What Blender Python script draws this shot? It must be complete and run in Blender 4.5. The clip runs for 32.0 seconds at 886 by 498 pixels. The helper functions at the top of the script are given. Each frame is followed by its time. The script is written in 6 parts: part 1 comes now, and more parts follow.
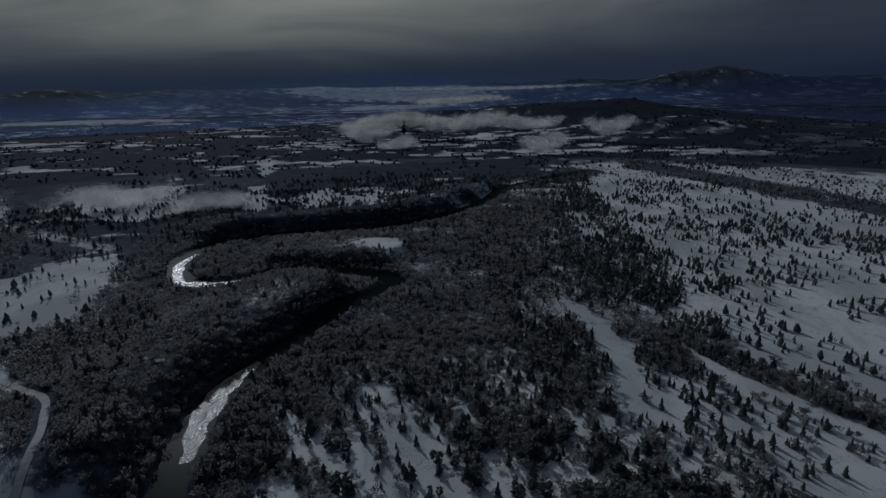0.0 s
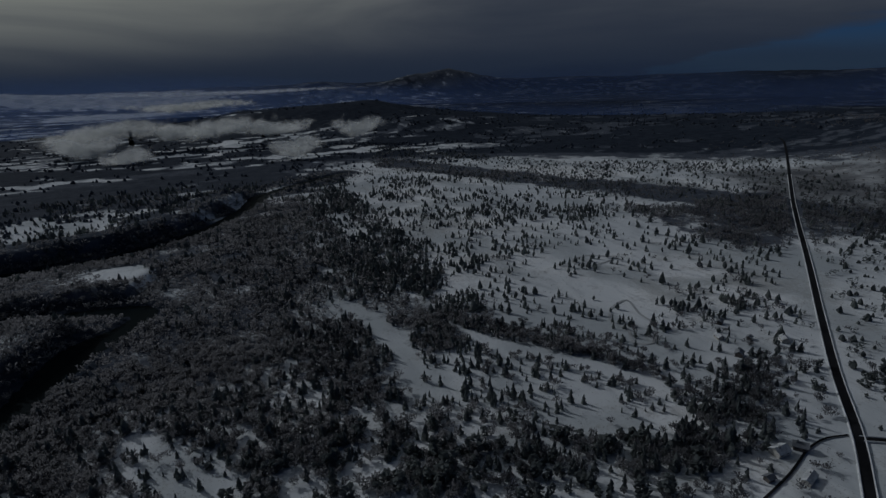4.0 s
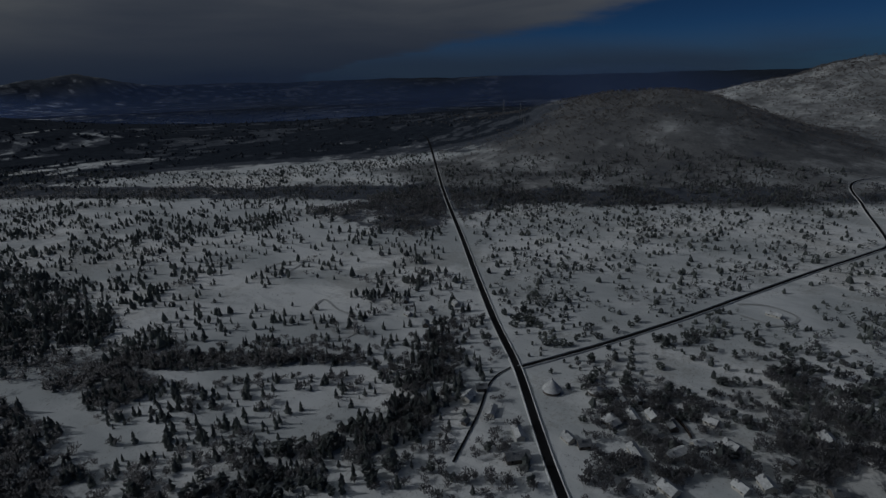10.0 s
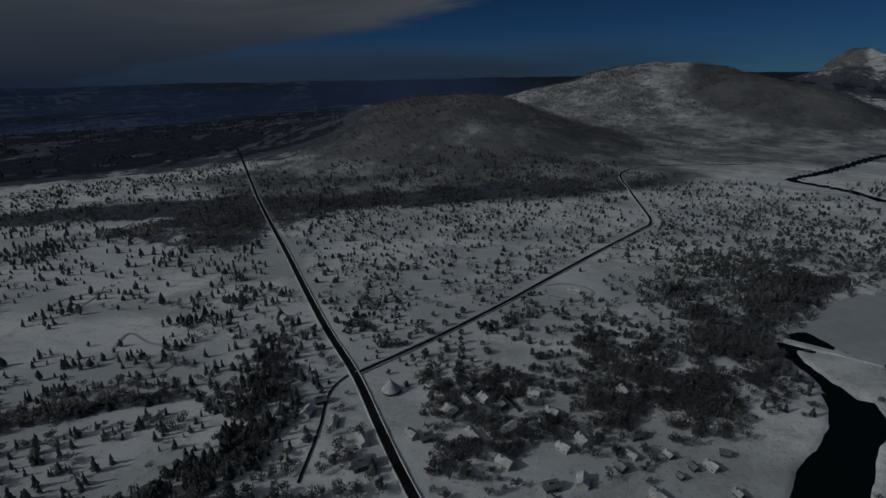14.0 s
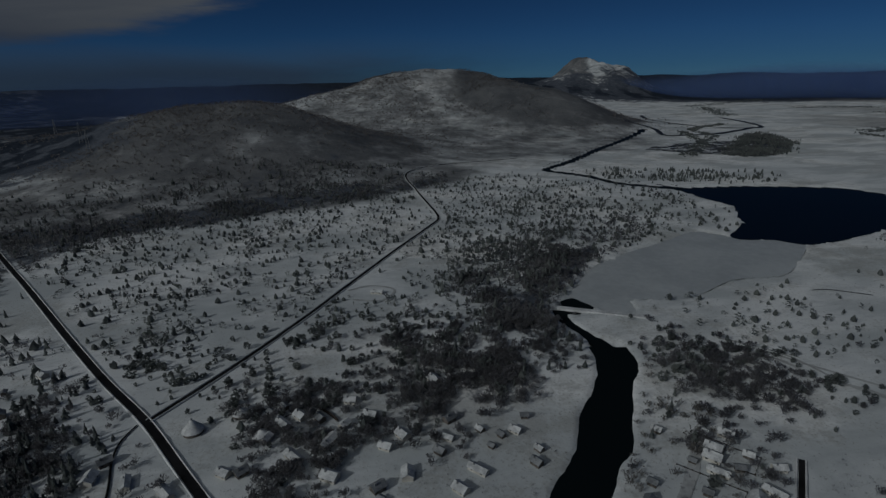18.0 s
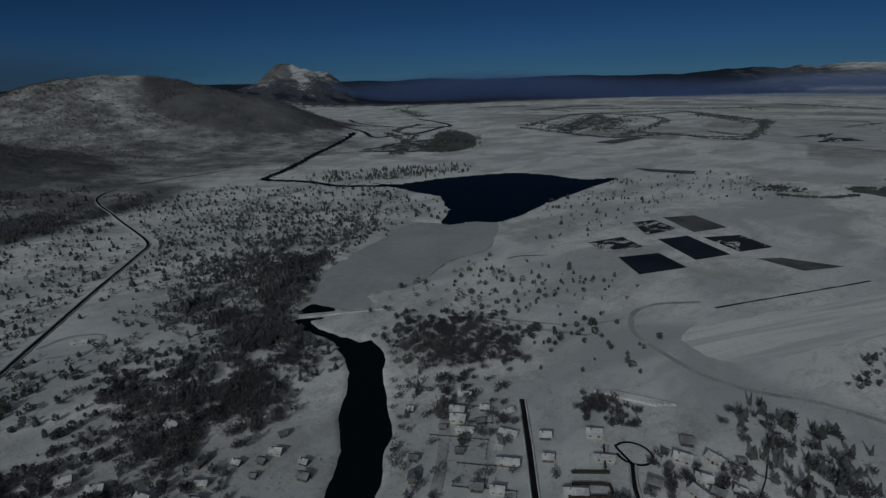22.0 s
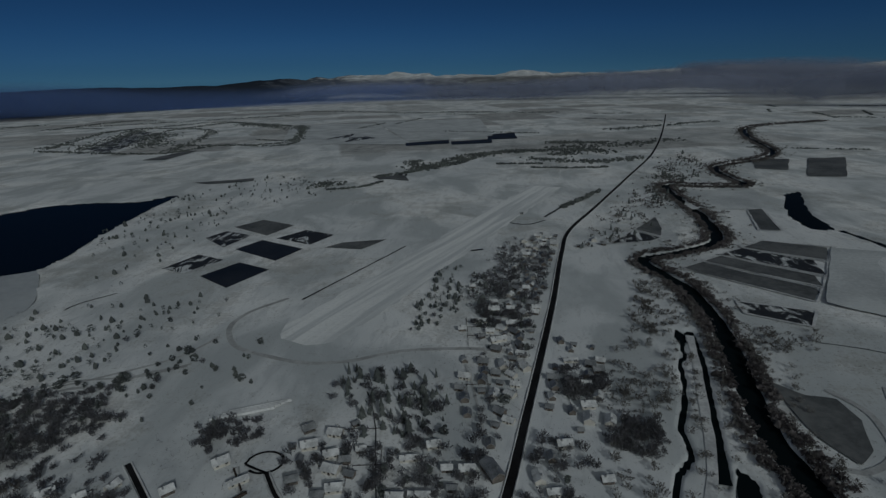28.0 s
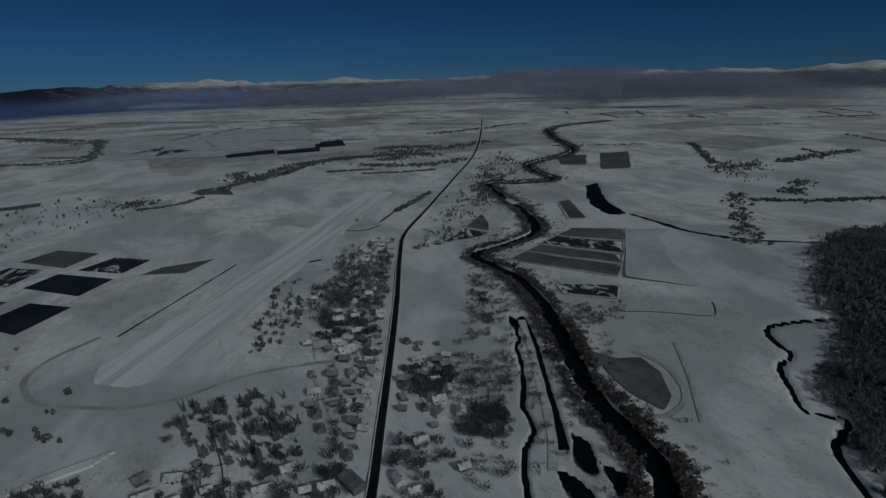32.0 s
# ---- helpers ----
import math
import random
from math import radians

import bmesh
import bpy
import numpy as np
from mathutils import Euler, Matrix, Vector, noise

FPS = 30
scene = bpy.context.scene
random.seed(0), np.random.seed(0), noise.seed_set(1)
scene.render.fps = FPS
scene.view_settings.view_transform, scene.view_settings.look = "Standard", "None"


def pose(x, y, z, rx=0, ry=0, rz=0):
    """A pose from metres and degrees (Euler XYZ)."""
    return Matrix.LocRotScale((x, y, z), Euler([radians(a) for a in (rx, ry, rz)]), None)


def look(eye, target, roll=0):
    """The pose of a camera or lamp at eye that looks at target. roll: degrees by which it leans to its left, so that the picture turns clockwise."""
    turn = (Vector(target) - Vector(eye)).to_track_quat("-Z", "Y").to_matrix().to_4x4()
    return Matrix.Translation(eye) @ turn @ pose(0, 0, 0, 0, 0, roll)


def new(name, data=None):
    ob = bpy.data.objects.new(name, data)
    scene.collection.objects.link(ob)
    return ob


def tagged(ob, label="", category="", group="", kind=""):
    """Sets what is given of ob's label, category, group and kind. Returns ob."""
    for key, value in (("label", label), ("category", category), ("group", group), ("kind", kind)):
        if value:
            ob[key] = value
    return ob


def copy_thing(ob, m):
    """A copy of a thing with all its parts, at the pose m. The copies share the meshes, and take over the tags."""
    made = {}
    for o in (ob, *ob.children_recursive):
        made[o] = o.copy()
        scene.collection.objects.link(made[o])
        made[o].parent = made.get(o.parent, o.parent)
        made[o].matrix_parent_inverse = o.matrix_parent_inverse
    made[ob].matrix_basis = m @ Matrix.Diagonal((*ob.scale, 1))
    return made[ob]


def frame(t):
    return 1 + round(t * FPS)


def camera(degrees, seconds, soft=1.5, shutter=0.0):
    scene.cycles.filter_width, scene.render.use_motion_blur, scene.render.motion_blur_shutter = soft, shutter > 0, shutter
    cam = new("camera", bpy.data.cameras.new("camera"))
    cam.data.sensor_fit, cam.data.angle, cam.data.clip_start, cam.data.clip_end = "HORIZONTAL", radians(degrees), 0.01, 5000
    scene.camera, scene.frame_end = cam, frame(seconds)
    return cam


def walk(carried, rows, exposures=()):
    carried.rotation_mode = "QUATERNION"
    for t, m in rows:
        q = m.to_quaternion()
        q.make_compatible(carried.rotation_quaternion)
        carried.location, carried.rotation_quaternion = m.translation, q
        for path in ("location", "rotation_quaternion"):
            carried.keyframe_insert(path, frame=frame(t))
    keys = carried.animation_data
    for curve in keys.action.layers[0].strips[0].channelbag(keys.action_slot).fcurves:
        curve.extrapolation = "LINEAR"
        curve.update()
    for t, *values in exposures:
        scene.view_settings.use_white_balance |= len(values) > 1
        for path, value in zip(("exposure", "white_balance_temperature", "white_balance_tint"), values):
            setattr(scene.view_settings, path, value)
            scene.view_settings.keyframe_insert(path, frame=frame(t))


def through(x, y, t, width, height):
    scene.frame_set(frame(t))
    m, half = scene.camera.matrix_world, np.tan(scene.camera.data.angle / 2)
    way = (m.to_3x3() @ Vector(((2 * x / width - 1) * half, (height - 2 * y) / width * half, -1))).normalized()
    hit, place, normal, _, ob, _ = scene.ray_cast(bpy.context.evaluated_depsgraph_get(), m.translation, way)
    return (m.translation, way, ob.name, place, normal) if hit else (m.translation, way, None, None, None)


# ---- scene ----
# ---------------------------------------------------------------- camera
EYE = (0, 0, 150)
cam = camera(78.67, 32.0, soft=1.4)
PATH = [
    (0.0, pose(*EYE, 72.70, 1.30, 0.00)),
    (0.5, pose(*EYE, 72.66, 1.36, -2.45)),
    (1.0, pose(*EYE, 72.61, 1.38, -6.58)),
    (1.5, pose(*EYE, 72.55, 1.54, -11.37)),
    (2.0, pose(*EYE, 72.48, 1.52, -15.60)),
    (2.5, pose(*EYE, 72.44, 1.59, -18.93)),
    (4.5, pose(*EYE, 72.30, 1.65, -27.99)),
    (5.0, pose(*EYE, 72.26, 1.56, -30.87)),
    (5.5, pose(*EYE, 72.24, 1.56, -33.71)),
    (6.0, pose(*EYE, 72.19, 1.55, -36.63)),
    (6.5, pose(*EYE, 72.16, 1.51, -39.79)),
    (7.0, pose(*EYE, 72.13, 1.51, -42.99)),
    (7.5, pose(*EYE, 72.09, 1.59, -45.89)),
    (8.0, pose(*EYE, 72.07, 1.59, -48.63)),
    (8.5, pose(*EYE, 72.04, 1.59, -51.39)),
    (9.0, pose(*EYE, 72.03, 1.53, -54.15)),
    (9.5, pose(*EYE, 72.03, 1.58, -56.71)),
    (10.0, pose(*EYE, 72.04, 1.49, -59.15)),
    (10.5, pose(*EYE, 72.04, 1.36, -61.38)),
    (11.0, pose(*EYE, 72.04, 1.26, -63.68)),
    (11.5, pose(*EYE, 72.03, 1.19, -66.20)),
    (12.0, pose(*EYE, 72.05, 1.22, -68.75)),
    (12.5, pose(*EYE, 72.05, 1.25, -71.04)),
    (13.0, pose(*EYE, 72.10, 1.19, -73.26)),
    (13.5, pose(*EYE, 72.09, 1.21, -75.69)),
    (14.0, pose(*EYE, 72.14, 1.09, -78.23)),
    (14.5, pose(*EYE, 72.15, 1.14, -80.90)),
    (16.5, pose(*EYE, 72.22, 1.21, -92.26)),
    (17.0, pose(*EYE, 72.24, 1.27, -94.98)),
    (17.5, pose(*EYE, 72.26, 1.30, -97.75)),
    (18.0, pose(*EYE, 72.28, 1.31, -100.51)),
    (18.5, pose(*EYE, 72.30, 1.31, -103.12)),
    (19.0, pose(*EYE, 72.29, 1.33, -105.93)),
    (19.5, pose(*EYE, 72.28, 1.30, -109.16)),
    (20.0, pose(*EYE, 72.25, 1.32, -113.00)),
    (20.5, pose(*EYE, 72.26, 1.38, -117.14)),
    (21.0, pose(*EYE, 72.24, 1.40, -121.50)),
    (21.5, pose(*EYE, 72.20, 1.38, -125.49)),
    (22.0, pose(*EYE, 72.19, 1.42, -129.72)),
    (22.5, pose(*EYE, 72.15, 1.45, -133.70)),
    (23.0, pose(*EYE, 72.16, 1.52, -137.45)),
    (23.5, pose(*EYE, 72.13, 1.53, -141.08)),
    (24.0, pose(*EYE, 72.16, 1.52, -144.61)),
    (24.5, pose(*EYE, 72.17, 1.43, -148.10)),
    (25.0, pose(*EYE, 72.14, 1.45, -151.53)),
    (25.5, pose(*EYE, 72.11, 1.56, -155.16)),
    (27.5, pose(*EYE, 72.14, 1.50, -170.24)),
    (28.0, pose(*EYE, 72.15, 1.47, -174.28)),
    (28.5, pose(*EYE, 72.16, 1.42, -178.31)),
    (29.0, pose(*EYE, 72.16, 1.49, -182.21)),
    (29.5, pose(*EYE, 72.18, 1.52, -185.10)),
    (30.0, pose(*EYE, 72.20, 1.55, -186.93)),
    (30.5, pose(*EYE, 72.25, 1.52, -188.12)),
    (31.0, pose(*EYE, 72.29, 1.53, -189.28)),
    (31.5, pose(*EYE, 72.33, 1.53, -190.74)),
    (32.0, pose(*EYE, 72.36, 1.51, -192.11)),
]
EXPOSURES = [(0.0, -2.56, 5400, 9), (8.0, -2.58, 5720, 9), (15.0, -2.62, 5780, 7), (22.0, -2.45, 5800, 5), (28.0, -2.47, 5760, 3), (32.0, -2.47, 5700, 4)]
walk(cam, PATH, EXPOSURES)

# ---------------------------------------------------------------- world and sun
SUN_AZ, SUN_EL = 30.0, 28.0          # degrees left of +y, degrees up
sun_dir = Vector((-math.sin(radians(SUN_AZ)) * math.cos(radians(SUN_EL)),
                  math.cos(radians(SUN_AZ)) * math.cos(radians(SUN_EL)), math.sin(radians(SUN_EL))))


class Net:
    """Short hand for building a node tree."""

    def __init__(self, tree):
        self.tree = tree

    def add(self, kind):
        return self.tree.nodes.new(kind)

    def attribute(self, name):
        n = self.add("ShaderNodeAttribute")
        n.attribute_name = name
        return n.outputs["Fac"]

    def put(self, socket, v):
        if isinstance(v, bpy.types.NodeSocket):
            self.tree.links.new(v, socket)
        elif v is not None:
            socket.default_value = v

    def math(self, op, a, b=None, c=None, clamp=False):
        n = self.add("ShaderNodeMath")
        n.operation, n.use_clamp = op, clamp
        for s, v in zip(n.inputs, (a, b, c)):
            self.put(s, v)
        return n.outputs[0]

    def dot(self, a, b):
        n = self.add("ShaderNodeVectorMath")
        n.operation = "DOT_PRODUCT"
        self.put(n.inputs[0], a)
        self.put(n.inputs[1], b)
        return n.outputs["Value"]

    def scaled(self, v, s):
        n = self.add("ShaderNodeVectorMath")
        n.operation = "MULTIPLY"
        self.put(n.inputs[0], v)
        self.put(n.inputs[1], s)
        return n.outputs[0]

    def noise(self, v, scale, detail=4.0, rough=0.55, distortion=0.0):
        n = self.add("ShaderNodeTexNoise")
        self.put(n.inputs["Vector"], v)
        n.inputs["Scale"].default_value = scale
        n.inputs["Detail"].default_value = detail
        n.inputs["Roughness"].default_value = rough
        n.inputs["Distortion"].default_value = distortion
        return n.outputs[0]

    def step(self, v, lo, hi, a=0.0, b=1.0):
        n = self.add("ShaderNodeMapRange")
        n.interpolation_type = "SMOOTHSTEP"
        for s, x in zip(n.inputs, (v, lo, hi, a, b)):
            self.put(s, x)
        return n.outputs[0]

    def mix(self, fac, a, b):
        n = self.add("ShaderNodeMix")
        n.data_type = "RGBA"
        self.put(n.inputs[0], fac)
        self.put(n.inputs[6], a)
        self.put(n.inputs[7], b)
        return n.outputs[2]


def rgb(r, g, b):
    return (r, g, b, 1.0)


world = bpy.data.worlds.new("sky")
world.use_nodes = True
scene.world = world
w = Net(world.node_tree)
world.node_tree.nodes.clear()
sky = w.add("ShaderNodeTexSky")
sky.sky_type, sky.sun_disc = "NISHITA", False
sky.sun_elevation, sky.sun_rotation = radians(SUN_EL), radians(-SUN_AZ)
sky.altitude, sky.air_density, sky.dust_density, sky.ozone_density = 900.0, 0.42, 0.0, 6.0
ray_dir = w.add("ShaderNodeTexCoord").outputs["Generated"]
# an overcast sheet covers the sky on the river's side and thins out towards the hills
stretched = w.scaled(ray_dir, (1.6, 1.6, 9.0))
soft = w.noise(stretched, 1.3, 5.0, 0.5, 0.6)
fine = w.noise(stretched, 4.2, 6.0, 0.6, 0.3)
side = w.dot(ray_dir, (-0.149, 0.183, 0.988))
edge = w.math("ADD", w.math("ADD", side, w.math("MULTIPLY", w.math("SUBTRACT", soft, 0.5), 0.07)),
              w.math("MULTIPLY", w.math("SUBTRACT", fine, 0.5), 0.05))
parts = w.add("ShaderNodeSeparateXYZ")
w.put(parts.inputs[0], ray_dir)
north = w.math("ADD", parts.outputs[1], w.math("MULTIPLY", w.math("SUBTRACT", fine, 0.5), 0.3))
sheet_cover = w.math("MULTIPLY", w.step(edge, -0.012, 0.022), w.step(north, -0.05, 0.25))
# low dark vapour along the northern and eastern horizon
low_edge = w.math("ADD", parts.outputs[2], w.math("MULTIPLY", w.math("SUBTRACT", soft, 0.5), 0.05))
low_cover = w.math("MULTIPLY", w.step(low_edge, 0.075, 0.008), w.step(north, -0.35, 0.1, 0.22, 0.85))
cover = w.math("MAXIMUM", sheet_cover, low_cover)
toward = w.step(w.dot(ray_dir, tuple(sun_dir)), 0.45, 1.0)
height = w.step(parts.outputs[2], 0.0, 0.16)
body = w.math("MULTIPLY", height, w.step(soft, 0.25, 0.75, 0.35, 1.0))
vapour = w.mix(w.step(north, -0.35, 0.1), rgb(0.06, 0.17, 0.25), rgb(0.145, 0.195, 0.305))
grey = w.mix(body, vapour, rgb(0.72, 0.72, 0.72))
# the unseen overhead part of the sheet is brightened to add fill light
grey = w.mix(w.step(parts.outputs[2], 0.20, 0.60), grey, rgb(1.1, 1.16, 1.28))
lit = w.mix(w.math("MULTIPLY", toward, body), grey, rgb(2.25, 2.12, 1.62))
bg_sky = w.add("ShaderNodeBackground")
w.put(bg_sky.inputs[0], w.scaled(sky.outputs[0], (0.66, 0.96, 1.08)))
bg_sky.inputs[1].default_value = 0.068
bg_cloud = w.add("ShaderNodeBackground")
w.put(bg_cloud.inputs[0], lit)
bg_cloud.inputs[1].default_value = 0.62
blend = w.add("ShaderNodeMixShader")
w.put(blend.inputs[0], cover)
w.put(blend.inputs[1], bg_sky.outputs[0])
w.put(blend.inputs[2], bg_cloud.outputs[0])
w.put(w.add("ShaderNodeOutputWorld").inputs[0], blend.outputs[0])

sun = new("sun", bpy.data.lights.new("sun", "SUN"))
sun.data.energy, sun.data.angle, sun.data.color = 4.4, radians(0.5), (1.0, 0.95, 0.88)
sun.matrix_world = look(tuple(sun_dir * 1000), (0, 0, 0))


# ---------------------------------------------------------------- materials
def material(name, rough=0.8, metal=0.0, spec=0.3):
    m = bpy.data.materials.new(name)
    m.use_nodes = True
    n = Net(m.node_tree)
    p = m.node_tree.nodes["Principled BSDF"]
    p.inputs["Roughness"].default_value = rough
    p.inputs["Metallic"].default_value = metal
    p.inputs["Specular IOR Level"].default_value = spec
    where = n.add("ShaderNodeNewGeometry").outputs["Position"]
    return m, n, p, where


def relief(n, p, height, strength, distance):
    b = n.add("ShaderNodeBump")
    b.inputs["Strength"].default_value = strength
    b.inputs["Distance"].default_value = distance
    n.put(b.inputs["Height"], height)
    n.put(p.inputs["Normal"], b.outputs[0])


def two_scale(name, dark, light, big, small, rough=0.8, bump=0.3, depth=0.1, spec=0.3, metal=0.0, vary=0.0):
    """A surface whose colour wanders between two tones at a large and a small scale (metres)."""
    m, n, p, where = material(name, rough, metal, spec)
    a = n.noise(where, 1.0 / big, 3.0)
    b = n.noise(where, 1.0 / small, 5.0, 0.65)
    f = n.step(n.math("ADD", n.math("MULTIPLY", a, 0.6), n.math("MULTIPLY", b, 0.4)), 0.35, 0.65)
    c = n.mix(f, rgb(*dark), rgb(*light))
    if vary:
        r = n.add("ShaderNodeNewGeometry").outputs["Random Per Island"]
        c = n.mix(n.math("MULTIPLY", r, vary), c, rgb(*(x * 0.45 for x in dark)))
    n.put(p.inputs["Base Color"], c)
    relief(n, p, b, bump, depth)
    return m


def growth(name, dark, light, vary, through):
    """Twigs or needles: small, thin, and partly lit through."""
    m = two_scale(name, dark, light, 40, 1.5, 0.85, 0.0, 0.1, 0.1, vary=vary)
    n, p = Net(m.node_tree), m.node_tree.nodes["Principled BSDF"]
    back, both = n.add("ShaderNodeBsdfTranslucent"), n.add("ShaderNodeMixShader")
    n.put(back.inputs[0], p.inputs["Base Color"].links[0].from_socket)
    both.inputs[0].default_value = through
    n.put(both.inputs[1], p.outputs[0])
    n.put(both.inputs[2], back.outputs[0])
    n.put(m.node_tree.nodes["Material Output"].inputs[0], both.outputs[0])
    return m


def ground_material():
    """Old snow with stubble showing through; dark undergrowth, blued for haze, by 'wood', low scrub by 'scrub', bare
    earth by 'soil'.
    """
    m, n, p, where = material("snow_ground", 0.9, 0.0, 0.02)
    wood = n.attribute("wood")
    scrub = n.attribute("scrub")
    soil = n.attribute("soil")
    big = n.noise(where, 1 / 160, 4.0)
    mid = n.noise(where, 1 / 20, 5.0, 0.6)
    fine = n.noise(where, 1 / 2.6, 5.0, 0.7)
    snow = n.mix(n.step(big, 0.35, 0.65), rgb(0.68, 0.70, 0.71), rgb(0.90, 0.905, 0.895))
    drift = n.noise(n.scaled(where, (1.0, 0.6, 1.0)), 1 / 62, 5.0, 0.55, 0.6)
    snow = n.mix(n.step(drift, 0.40, 0.62, 0.0, 0.72), snow, rgb(0.42, 0.45, 0.46))
    ripple = n.noise(n.scaled(where, (1.0, 0.3, 1.0)), 1 / 7, 4.0, 0.65, 0.7)
    snow = n.mix(n.step(ripple, 0.50, 0.64, 0.0, 0.34), snow, rgb(0.44, 0.46, 0.48))
    grain = n.math("ADD", n.math("MULTIPLY", mid, 0.5), n.math("MULTIPLY", fine, 0.5))
    patch = n.math("ADD", grain, n.math("MULTIPLY", n.math("SUBTRACT", big, 0.5), 0.7))
    stubble = n.step(patch, 0.50, 0.66)
    speck = n.step(n.noise(where, 1 / 1.3, 3.0, 0.8), 0.60, 0.68)
    snow = n.mix(n.math("MULTIPLY", stubble, 0.34), snow, rgb(0.27, 0.255, 0.22))
    snow = n.mix(n.math("MULTIPLY", speck, n.step(patch, 0.42, 0.6, 0.10, 0.75)), snow, rgb(0.13, 0.12, 0.10))
    # forest floor tone raised towards blue-grey, painting in the haze; darker in dense wood
    hazed_litter = n.mix(n.step(grain, 0.35, 0.65), rgb(0.052, 0.062, 0.082), rgb(0.125, 0.136, 0.160))
    hazed_litter = n.mix(n.step(wood, 0.76, 0.86), hazed_litter, n.mix(n.step(grain, 0.35, 0.65), rgb(0.016, 0.022, 0.034), rgb(0.044, 0.053, 0.070)))
    twigs = n.mix(n.step(n.math("ADD", n.math("MULTIPLY", fine, 0.5), n.math("MULTIPLY", n.noise(where, 1 / 95, 5.0, 0.6), 0.6)), 0.42, 0.68), rgb(0.096, 0.101, 0.110), rgb(0.190, 0.193, 0.198))
    far = n.noise(where, 1 / 75, 6.0, 0.72)
    field = n.math("ADD", n.math("MULTIPLY", far, 1.4), n.math("MULTIPLY", grain, 0.7))
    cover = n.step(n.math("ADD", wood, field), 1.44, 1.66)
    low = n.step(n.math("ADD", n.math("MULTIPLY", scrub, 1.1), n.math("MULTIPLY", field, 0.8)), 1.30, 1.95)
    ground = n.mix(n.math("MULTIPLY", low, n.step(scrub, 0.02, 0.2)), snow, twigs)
    ground = n.mix(n.math("MULTIPLY", cover, n.step(wood, 0.02, 0.2)), ground, hazed_litter)
    earth = n.mix(n.step(grain, 0.35, 0.65), rgb(0.17, 0.165, 0.16), rgb(0.38, 0.38, 0.37))
    n.put(p.inputs["Base Color"], n.mix(n.math("MULTIPLY", soil, n.step(grain, 0.25, 0.6, 1.0, 0.6)), ground, earth))
    relief(n, p, n.math("ADD", mid, n.math("MULTIPLY", fine, 0.5)), 0.45, 0.9)
    return m


def water_material(name, ripple, colour=(0.006, 0.010, 0.012), rough=0.30, spec=0.006):
    m, n, p, where = material(name, rough, 0.0, spec)
    p.inputs["Base Color"].default_value = rgb(*colour)
    relief(n, p, n.noise(where, 1 / 1.6, 6.0, 0.7), ripple, 0.25)
    return m


GROUND = ground_material()
WATER = water_material("dark_river_water", 0.10)


def rapid_material():
    """Shallow, choppy water over a brown bed, with pale streaks for foam and painted sun glitter; it throws back the
    low sun.
    """
    m, n, p, where = material("broken_river_water", 0.30, 0.0, 1.0)
    chop = n.noise(where, 1 / 1.3, 7.0, 0.72, 0.5)
    streaks = n.noise(n.scaled(where, (1.0, 0.35, 1.0)), 1 / 3.0, 5.0, 0.65, 0.8)
    # pale yellowish streaks: foam, and sun glitter put into the base colour
    foam_glint = n.step(n.math("ADD", n.math("MULTIPLY", chop, 0.5), n.math("MULTIPLY", streaks, 0.5)), 0.52, 0.64)
    n.put(p.inputs["Base Color"], n.mix(foam_glint, rgb(0.035, 0.030, 0.022), rgb(0.75, 0.75, 0.66)))
    n.put(p.inputs["Roughness"], n.step(streaks, 0.35, 0.65, 0.20, 0.34))
    relief(n, p, n.math("ADD", chop, streaks), 0.5, 0.7)
    return m


RAPID = rapid_material()
LAKE = water_material("lake_water", 0.06, (0.005, 0.010, 0.020), 0.3)
ICE = two_scale("lake_ice", (0.40, 0.42, 0.43), (0.52, 0.54, 0.54), 45, 6, 0.45, 0.1, 0.05, 0.4)
PONDM = two_scale("pond_bed", (0.012, 0.014, 0.018), (0.035, 0.037, 0.042), 30, 3, 0.5, 0.3, 0.1)

def streaked_pond():
    """A dark pond bed partly drifted over with snow."""
    m, n, p, where = material("drifted_pond_bed", 0.6, 0.0, 0.3)
    drift = n.noise(n.scaled(where, (1.0, 0.45, 1.0)), 1 / 11, 5.0, 0.65, 0.8)
    grain = n.noise(where, 1 / 1.8, 4.0)
    dark = n.mix(grain, rgb(0.014, 0.016, 0.02), rgb(0.05, 0.052, 0.055))
    n.put(p.inputs["Base Color"], n.mix(n.step(drift, 0.50, 0.60), dark, rgb(0.66, 0.68, 0.68)))
    relief(n, p, grain, 0.3, 0.1)
    return m


DRIFTED = streaked_pond()
FIELD = two_scale("wet_field", (0.07, 0.075, 0.078), (0.17, 0.175, 0.175), 40, 4, 0.7, 0.3, 0.1)
ASPHALT = two_scale("wet_asphalt", (0.010, 0.010, 0.011), (0.024, 0.024, 0.026), 18, 1.2, 0.8, 0.3, 0.03, 0.03)
BERM = two_scale("ploughed_snow", (0.44, 0.45, 0.46), (0.70, 0.71, 0.71), 12, 1.5, 0.8, 0.6, 0.3)
TRACK = two_scale("trodden_snow", (0.32, 0.325, 0.325), (0.52, 0.53, 0.53), 15, 2.0, 0.8, 0.5, 0.2)
# far trees: distance haze and lifted backlight put into a paler, bluer colour
HAZED_WOOD = growth("hazed_distant_forest", (0.13, 0.15, 0.18), (0.21, 0.23, 0.27), 0.4, 0.62)
NEEDLES = growth("conifer_needles", (0.165, 0.185, 0.188), (0.310, 0.335, 0.318), 0.32, 0.62)
FROSTED = growth("frosted_twigs", (0.17, 0.162, 0.15), (0.32, 0.31, 0.295), 0.5, 0.45)
TWIGS = growth("bare_twigs", (0.165, 0.166, 0.176), (0.340, 0.335, 0.342), 0.35, 0.68)
BROWN = growth("brown_scrub", (0.115, 0.104, 0.106), (0.225, 0.208, 0.208), 0.45, 0.35)
